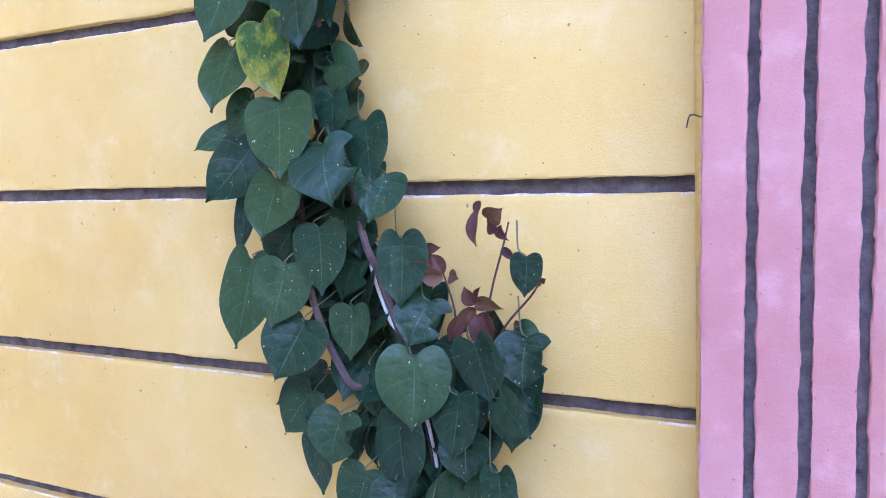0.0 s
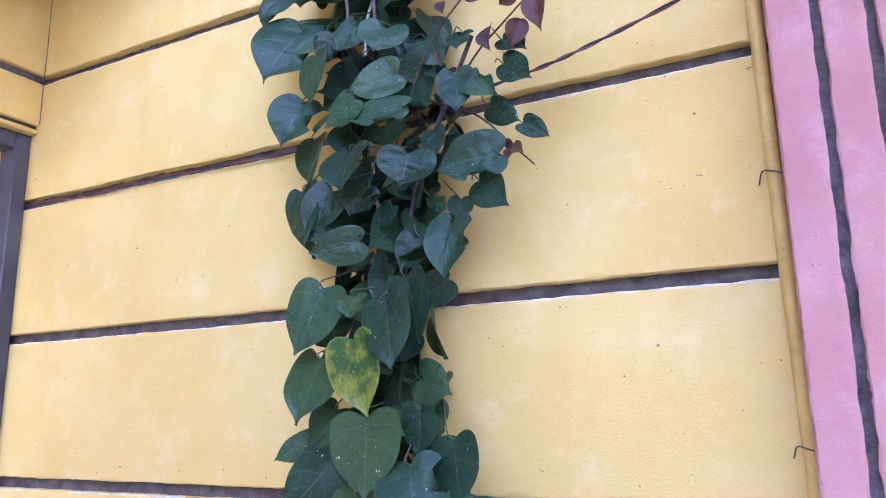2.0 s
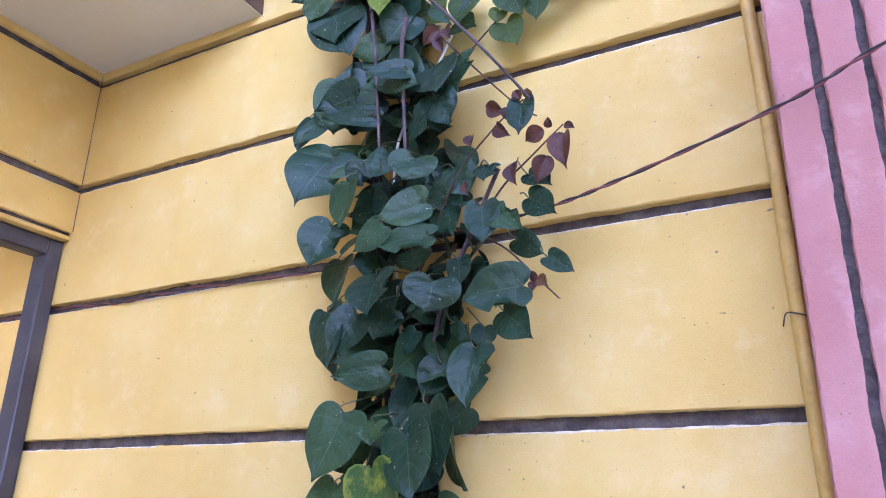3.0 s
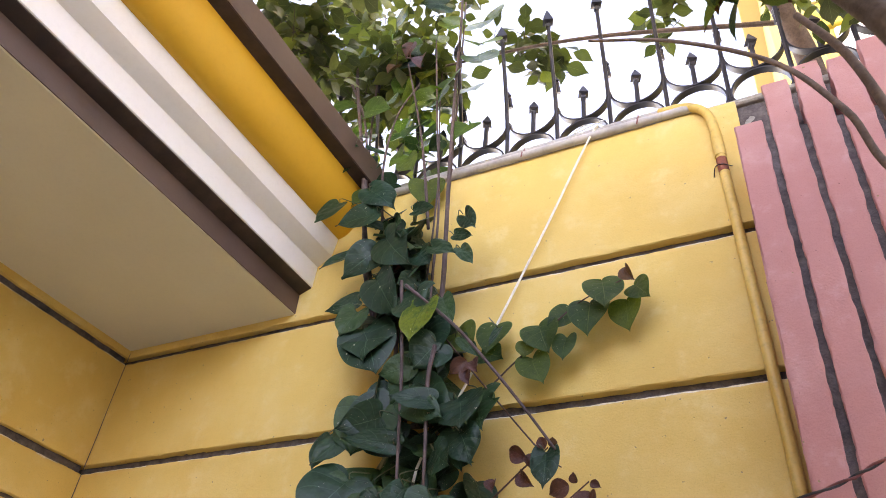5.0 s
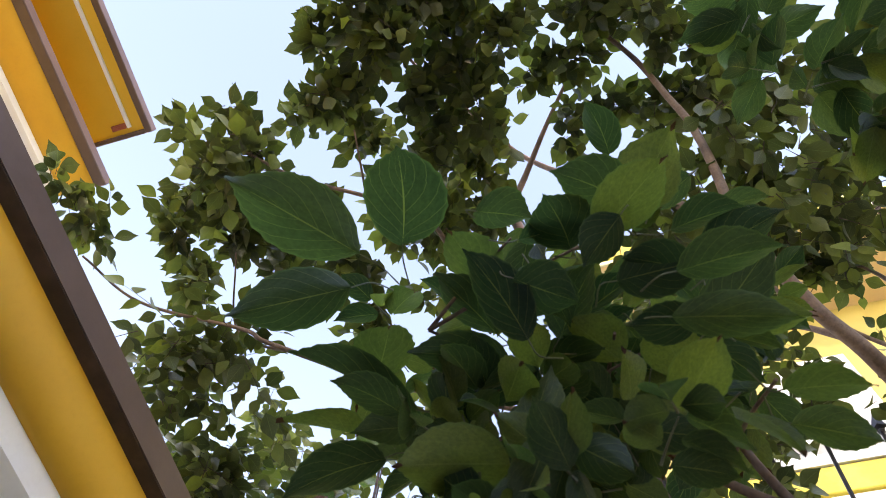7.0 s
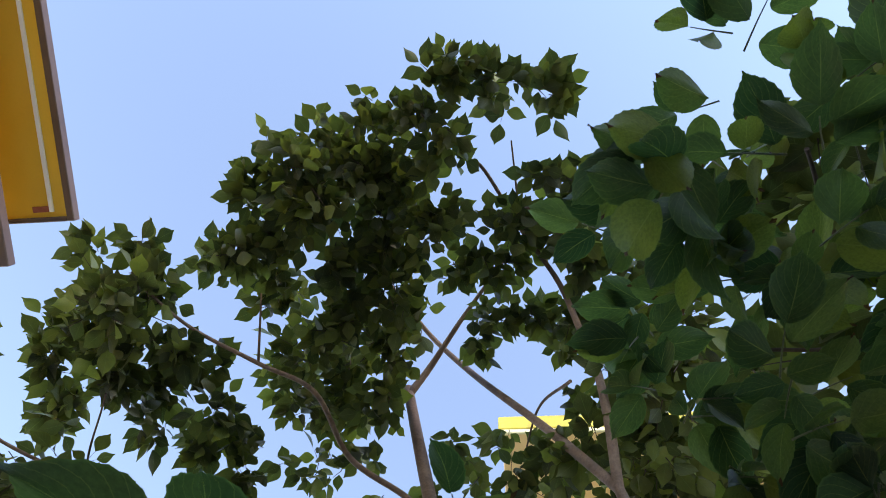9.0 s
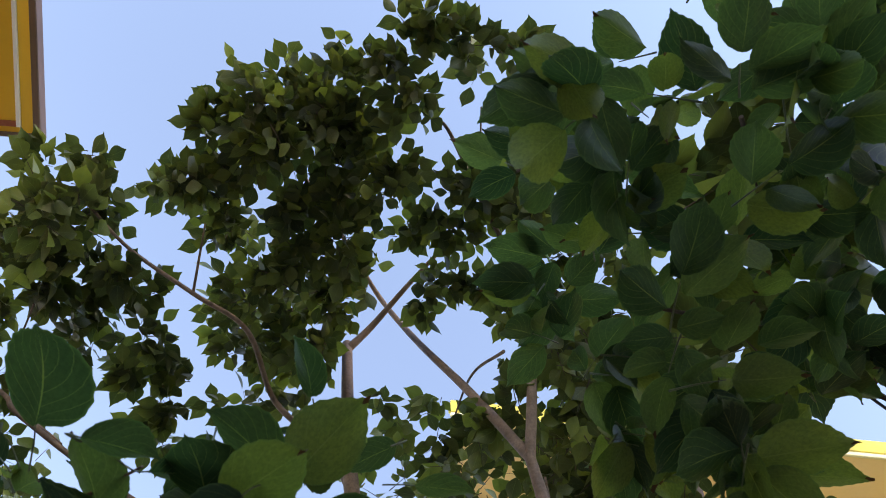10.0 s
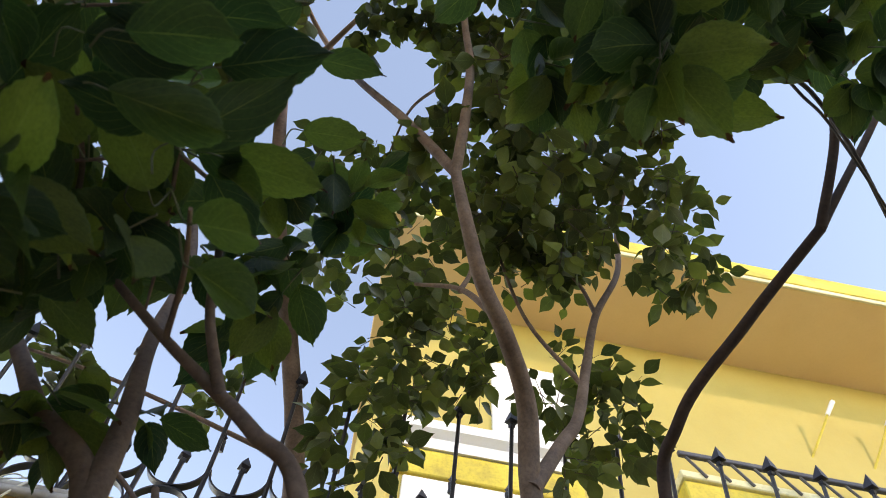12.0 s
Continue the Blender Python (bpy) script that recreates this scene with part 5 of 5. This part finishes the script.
CROWN_LOW = [
    (-0.67, 0.86, 4.33, 0.06), (-0.52, 0.89, 4.35, 0.08), (-0.33, 0.83, 4.29, 0.08), (-0.03, 0.77, 4.32, 0.04), (0.14, 0.81, 4.38, 0.07), (0.01, 0.93, 4.38, 0.08), (0.20, 0.87, 4.26, 0.06), (0.37, 0.82, 4.27, 0.07),
    (0.27, 0.97, 4.25, 0.07), (-0.12, 1.00, 4.31, 0.08), (-0.32, 0.99, 4.24, 0.08), (0.63, 0.48, 4.31, 0.07), (0.72, 0.62, 4.34, 0.10), (0.63, 0.73, 4.28, 0.09), (0.77, 0.89, 4.35, 0.10), (0.65, 0.98, 4.33, 0.10),
    (0.79, 0.45, 4.24, 0.06), (0.93, 0.78, 4.33, 0.07),
    (0.45, 0.55, 3.82, 0.09), (0.37, 0.60, 3.85, 0.07),
]
CROWN_SIDE = [
    (0.31, 0.98, 4.00, 0.18), (0.46, 1.20, 3.95, 0.21), (0.68, 0.80, 4.10, 0.20), (0.90, 0.86, 4.10, 0.20), (1.12, 0.58, 4.10, 0.22), (1.24, 0.80, 4.00, 0.14), (0.53, 0.92, 4.40, 0.16), (0.10, 1.20, 4.30, 0.20),
    (0.75, 1.05, 4.30, 0.17), (0.47, 1.48, 3.85, 0.16), (1.13, 1.36, 3.80, 0.13), (0.27, 1.70, 3.85, 0.12), (0.49, 1.30, 3.39, 0.11), (0.46, 1.30, 3.63, 0.12), (0.38, 1.30, 3.19, 0.11), (0.63, 1.30, 3.76, 0.12),
    (0.17, 0.92, 4.28, 0.13), (0.33, 1.10, 4.28, 0.13), (0.42, 0.91, 4.28, 0.13), (0.24, 1.26, 4.28, 0.13), (0.41, 1.32, 4.27, 0.13), (0.51, 1.13, 4.28, 0.13), (0.36, 1.32, 3.91, 0.13), (0.49, 1.32, 3.77, 0.13),
]
CROWN_SIDE_B = [
    (0.35, 1.32, 3.56, 0.13), (0.43, 1.32, 3.47, 0.13), (0.29, 1.32, 3.38, 0.13), (0.51, 1.32, 4.12, 0.13), (0.70, 1.32, 3.70, 0.13), (1.03, 1.32, 3.98, 0.13), (1.10, 1.32, 3.80, 0.13), (1.13, 1.32, 3.62, 0.13),
    (0.93, 1.32, 3.62, 0.13), (1.17, 1.32, 3.52, 0.13), (0.96, 1.32, 3.39, 0.13), (0.74, 1.32, 4.04, 0.13), (0.85, 1.01, 4.28, 0.13), (1.01, 1.10, 4.28, 0.13), (0.77, 1.15, 4.28, 0.13), (1.32, 0.89, 4.28, 0.13),
    (1.46, 0.98, 4.28, 0.13), (1.33, 1.08, 4.28, 0.13), (1.42, 1.07, 4.28, 0.13), (0.57, 0.32, 4.30, 0.14), (0.59, 0.38, 3.90, 0.17), (0.74, 0.52, 3.80, 0.14),
]
PALE_CROWN = [
    (-1.09, -0.05, 4.21, 0.068), (-1.27, -0.02, 4.23, 0.068), (-1.01, 0.01, 4.17, 0.058), (-1.20, 0.12, 4.20, 0.088), (-1.05, 0.15, 4.26, 0.078), (-1.36, 0.26, 4.26, 0.118), (-1.41, 0.31, 4.14, 0.088), (-1.13, 0.29, 4.15, 0.108),
    (-0.95, 0.30, 4.13, 0.088), (-0.87, 0.40, 4.19, 0.068), (-1.19, 0.40, 4.12, 0.108), (-1.43, 0.50, 4.19, 0.088), (-1.04, 0.50, 4.22, 0.098), (-0.85, 0.56, 4.16, 0.088), (-0.77, 0.71, 4.23, 0.068), (-0.94, 0.71, 4.21, 0.088),
    (-1.08, 0.57, 4.12, 0.078), (-1.53, 0.59, 4.21, 0.078), (-0.78, 0.81, 4.16, 0.078), (-0.86, 0.96, 4.19, 0.078),
]

tree((0.2, 1.72, 0), "slender tree with pale bark rising behind the wall", [
    ("trunk", [(0.2, 1.72, 0), (0.21, 1.70, 2.0), (0.20, 1.65, 3.2), (0.17, 1.58, 3.5), (0.06, 1.30, 3.77), (-0.05, 0.95, 3.92), (-0.13, 0.78, 4.20), (-0.21, 0.65, 4.55)], 0.042, 0.020),
    ("limb", [(-0.20, 0.66, 4.52), (-0.12, 0.58, 4.60), (0.02, 0.40, 4.68), (0.21, 0.17, 4.75)], 0.017, 0.006),
    ("limb", [(-0.05, 0.95, 3.92), (-0.17, 0.89, 4.1), (-0.38, 0.75, 4.15), (-0.47, 0.48, 4.1), (-0.64, 0.35, 4.05), (-0.88, 0.23, 4.1), (-1.05, 0.10, 4.15)], 0.013, 0.005),
    ("limb", [(-0.64, 0.35, 4.05), (-0.62, 0.12, 4.1)], 0.005, 0.003),
] + [
    ("limb", [(0.06, 1.30, 3.77), (-0.6, 0.95, 3.7), (-1.01, 0.68, 3.7), (-1.12, 0.62, 3.75), (-1.5, 0.47, 3.85), (-1.7, 0.28, 3.95)], 0.011, 0.004),
    ("limb", [(-0.9, 0.75, 3.7), (-1.27, 0.73, 4.0), (-1.16, 0.42, 4.0)], 0.006, 0.003),
    ("limb", [(0.17, 1.58, 3.5), (-0.5, 1.45, 3.6), (-1.2, 1.42, 3.7)], 0.009, 0.004),
], ((PALE_CROWN, 66.0), ([(-1.37, 0.72, 3.75, 0.28), (-1.44, 1.14, 3.7, 0.26), (-1.30, 1.50, 3.7, 0.22), (-1.06, 1.46, 3.7, 0.2), (-1.06, 0.10, 3.95, 0.16), (-1.62, 0.20, 3.95, 0.11), (-1.6, 0.12, 3.9, 0.10), (-1.62, -0.02, 3.9, 0.08), (-1.48, 1.48, 4.29, 0.15), (-1.20, 1.5, 4.02, 0.14), (-1.06, 1.5, 4.20, 0.14), (-1.44, 1.5, 3.86, 0.14), (-1.6, 1.5, 4.6, 0.16), (-0.92, 1.5, 4.45, 0.12), (-0.7, 1.55, 3.75, 0.14), (-0.2, 1.7, 3.9, 0.1)], 36.0)), 0.086, 3)

tree((0.98, 1.2, 0), "small branching tree with smooth brown trunk beside the wall", [
    ("trunk", [(0.98, 1.2, 0), (0.93, 1.18, 1.5), (0.82, 1.15, 2.75), (0.78, 1.12, 3.03), (0.75, 1.00, 3.19), (0.67, 0.86, 3.25), (0.59, 0.76, 3.32), (0.53, 0.66, 3.43), (0.48, 0.58, 3.58)], 0.033, 0.0155),
    ("limb", [(0.48, 0.58, 3.58), (0.30, 0.56, 3.95), (0.07, 0.57, 4.45), (-0.12, 0.50, 4.75), (-0.27, 0.28, 4.75), (-0.42, 0.05, 4.7), (-0.53, -0.17, 4.7)], 0.016, 0.005),
    ("limb", [(0.48, 0.58, 3.58), (0.48, 0.46, 3.75), (0.47, 0.36, 3.95), (0.44, 0.29, 4.1), (0.39, 0.18, 4.35), (0.27, 0.01, 4.5), (0.14, -0.23, 4.45), (0.07, -0.27, 4.45)], 0.016, 0.005),
    ("limb", [(0.27, 0.01, 4.5), (0.25, -0.32, 4.55)], 0.005, 0.003),
] + [
    ("limb", [(0.78, 1.11, 3.02), (0.87, 1.12, 3.22), (0.93, 1.12, 3.35), (0.99, 1.12, 3.63), (1.07, 1.12, 3.98), (1.19, 1.08, 4.3), (1.19, 0.97, 4.5), (1.2, 0.75, 4.6)], 0.020, 0.008),
    ("limb", [(1.07, 1.12, 3.99), (1.03, 1.12, 4.23), (0.90, 1.10, 4.39)], 0.009, 0.004),
    ("limb", [(0.96, 1.12, 3.52), (0.81, 1.13, 3.9), (0.71, 1.10, 4.47), (0.69, 1.05, 4.66)], 0.008, 0.004),
    ("limb", [(0.63, 0.82, 3.28), (0.55, 0.85, 3.44), (0.43, 0.90, 3.52)], 0.010, 0.005),
    ("limb", [(0.55, 0.85, 3.43), (0.58, 0.85, 3.61), (0.56, 0.8, 3.9)], 0.008, 0.004),
    ("limb", [(0.40, 0.45, 4.05), (0.30, 0.6, 4.2), (0.24, 0.84, 4.3)], 0.006, 0.003),
], ((CROWN_TOP + CROWN_TOP_B, 68.0), (CROWN_LOW + CROWN_EAST, 40.0), (CROWN_SIDE + CROWN_SIDE_B, 18.0)), 0.082, 5)

tree((0.85, 0.85, 0), "low tree whose leafy branch hangs over the path", [
    ("trunk", [(0.85, 0.85, 0), (0.70, 0.75, 0.9), (0.38, 0.58, 1.55), (0.235, 0.55, 1.87), (0.18, 0.55, 2.04), (0.16, 0.555, 2.13), (0.133, 0.577, 2.251)], 0.026, 0.0165),
    ("limb", [(0.137, 0.574, 2.235), (0.095, 0.575, 2.305), (0.02, 0.57, 2.364), (-0.05, 0.57, 2.453), (-0.145, 0.57, 2.571), (-0.273, 0.57, 2.714), (-0.40, 0.55, 2.88)], 0.016, 0.006),
    ("limb", [(0.137, 0.574, 2.235), (0.118, 0.57, 2.371), (0.08, 0.57, 2.542), (0.06, 0.55, 2.75), (0.0, 0.48, 2.92)], 0.016, 0.006),
] + [
    ("limb", [(0.52, 0.64, 1.3), (0.43, 0.56, 1.9), (0.355, 0.48, 2.196), (0.291, 0.47, 2.27), (0.227, 0.47, 2.332), (0.165, 0.44, 2.36), (0.09, 0.40, 2.40), (0.0, 0.34, 2.44)], 0.012, 0.004),
    ("twig", [(0.0, 0.34, 2.44), (-0.082, 0.25, 2.444), (-0.165, 0.16, 2.409)], 0.004, 0.002),
    ("twig", [(0.03, 0.36, 2.42), (0.05, 0.277, 2.411), (0.069, 0.195, 2.362)], 0.004, 0.002),
    ("twig", [(0.09, 0.4, 2.4), (0.05, 0.397, 2.474), (0.011, 0.394, 2.509)], 0.004, 0.002),
    ("twig", [(0.011, 0.394, 2.509), (-0.088, 0.359, 2.43), (-0.188, 0.324, 2.31)], 0.004, 0.002),
    ("twig", [(0.165, 0.44, 2.36), (0.193, 0.335, 2.326), (0.221, 0.23, 2.251)], 0.004, 0.002),
] + [
    ("twig", [(-0.165, 0.16, 2.409), (-0.026, 0.131, 2.457), (0.113, 0.102, 2.476)], 0.003, 0.0016),
    ("twig", [(-0.165, 0.16, 2.409), (-0.098, 0.114, 2.435), (-0.03, 0.068, 2.431)], 0.003, 0.0016),
    ("twig", [(-0.188, 0.324, 2.31), (-0.02, 0.284, 2.381), (0.148, 0.245, 2.421)], 0.003, 0.0016),
    ("twig", [(0.148, 0.245, 2.421), (0.141, 0.334, 2.414), (0.134, 0.424, 2.378)], 0.003, 0.0016),
    ("twig", [(0.148, 0.245, 2.421), (0.193, 0.296, 2.451), (0.238, 0.348, 2.45)], 0.003, 0.0016),
    ("limb", [(0.24, 0.47, 2.32), (0.20, 0.42, 2.40), (0.185, 0.36, 2.47), (0.16, 0.28, 2.52)], 0.007, 0.003),
] + [
    ("limb", [(0.55, 0.75, 1.7), (0.219, 0.95, 2.203), (0.148, 0.95, 2.419), (0.062, 0.95, 2.591), (-0.108, 0.95, 2.746), (-0.282, 0.95, 2.841)], 0.008, 0.003),
    ("limb", [(0.48, 0.7, 1.75), (0.197, 0.80, 2.124), (0.181, 0.80, 2.212), (0.154, 0.80, 2.38), (0.107, 0.80, 2.507)], 0.009, 0.006),
], (), 0.1, 7, BARK, [(0.26, 0.34, 2.73, 0.08), (0.29, 0.46, 2.74, 0.08), (0.11, 0.39, 2.51, 0.09), (0.22, 0.40, 2.59, 0.09), (0.02, 0.44, 2.44, 0.09), (0.18, 0.52, 2.60, 0.09), (0.27, 0.40, 2.66, 0.09), (0.05, 0.30, 2.47, 0.09), (0.10, 0.32, 2.42, 0.11), (0.02, 0.26, 2.46, 0.11), (-0.08, 0.36, 2.38, 0.11), (0.04, 0.42, 2.30, 0.10), (-0.14, 0.28, 2.48, 0.10), (0.10, 0.14, 2.56, 0.11), (0.14, 0.44, 2.54, 0.10), (-0.22, 0.38, 2.50, 0.10), (0.0, 0.20, 2.62, 0.10), (-0.18, 0.24, 2.31, 0.07), (-0.11, 0.24, 2.33, 0.07), (-0.05, 0.24, 2.13, 0.07), (0.01, 0.24, 2.14, 0.07), (0.06, 0.24, 2.17, 0.07)] + [(-0.04, 0.24, 2.35, 0.07), (-0.28, 0.24, 2.52, 0.07), (-0.10, 0.24, 2.16, 0.07), (0.01, 0.54, 2.36, 0.06), (0.07, 0.60, 2.42, 0.06)], 0.084, SPRAY_LEAVES + SPRAY_LEAVES_B + OVERHEAD_LEAVES + OVERHEAD_LEAVES_B + DROOPING_LEAVES)

tree((1.1, 1.12, 0), "thin dark stem with broad leaves overhead", [
    ("trunk", [(1.1, 1.12, 0), (1.02, 1.05, 1.6), (0.97, 0.90, 2.70), (0.97, 0.75, 2.86), (1.05, 0.55, 2.92), (1.15, 0.36, 2.99)], 0.0155, 0.010),
    ("limb", [(1.15, 0.36, 2.99), (1.16, 0.20, 3.10), (1.11, 0.10, 3.15), (1.046, 0.0, 3.20), (0.85, -0.15, 3.15), (0.72, -0.35, 3.0)], 0.010, 0.004),
    ("limb", [(1.15, 0.36, 2.99), (1.28, 0.13, 3.20), (1.3, 0.0, 3.3)], 0.009, 0.004),
    ("limb", [(1.046, 0.0, 3.20), (0.8, 0.0, 3.0), (0.6, -0.05, 2.85)], 0.006, 0.003),
], (([(0.80, -0.40, 3.2, 0.13), (0.95, -0.42, 3.2, 0.13), (0.78, -0.21, 3.2, 0.13), (0.95, -0.23, 3.2, 0.13), (0.70, -0.02, 3.15, 0.12), (0.84, -0.02, 3.2, 0.13), (1.0, -0.03, 3.2, 0.13), (0.77, 0.08, 3.15, 0.10), (0.92, 0.05, 3.2, 0.09), (0.66, -0.2, 3.15, 0.11)], 10.0),), 0.11, 9, BARK_DARK, [(0.58, -0.47, 2.92, 0.12), (0.73, -0.53, 2.92, 0.14), (0.60, -0.32, 2.88, 0.13), (0.74, -0.34, 2.84, 0.14), (0.50, -0.24, 2.84, 0.10), (0.62, -0.16, 2.84, 0.13), (0.76, -0.18, 2.86, 0.14), (0.58, -0.02, 2.70, 0.12), (0.74, -0.02, 2.80, 0.12), (0.90, -0.12, 2.98, 0.14), (0.88, -0.01, 2.92, 0.10), (1.04, 0.05, 3.10, 0.06), (0.42, -0.40, 2.72, 0.09), (0.74, 0.13, 2.74, 0.08), (0.68, 0.06, 2.64, 0.08), (0.92, -0.38, 2.95, 0.13), (0.90, -0.26, 2.84, 0.12), (0.64, -0.42, 2.74, 0.12), (0.86, -0.52, 2.95, 0.12), (0.87, -0.09, 3.05, 0.09), (0.98, -0.13, 3.06, 0.09), (1.08, -0.04, 3.01, 0.09)] + [(0.98, 0.01, 3.05, 0.08), (1.09, 0.09, 2.99, 0.08), (0.93, 0.13, 3.00, 0.08), (0.41, -0.20, 2.93, 0.085), (0.47, -0.08, 2.93, 0.085), (0.44, -0.00, 2.97, 0.085), (0.52, 0.09, 2.90, 0.085), (0.57, 0.14, 2.83, 0.085)], 0.106, (), 6.6)

wire = empty("hanging_wire", (1.1, 0.2, 3.05), "black wire hanging in loops round the dark stem", "wire")
part("strand", tube_bm([(1.30, 0.34, 3.03), (1.173, 0.215, 3.04), (1.063, 0.13, 3.05), (0.989, 0.10, 3.05), (0.969, 0.064, 3.06), (0.994, 0.038, 3.075), (1.046, 0.02, 3.16)], 0.0045, 0.004, 7, 6), CABLE_BLACK, wire)
part("strand", tube_bm([(1.30, 0.33, 3.03), (1.20, 0.25, 3.02), (1.10, 0.17, 3.03), (1.05, 0.14, 3.045), (0.995, 0.105, 3.05)], 0.003, 0.003, 7, 6), CABLE_BLACK, wire)
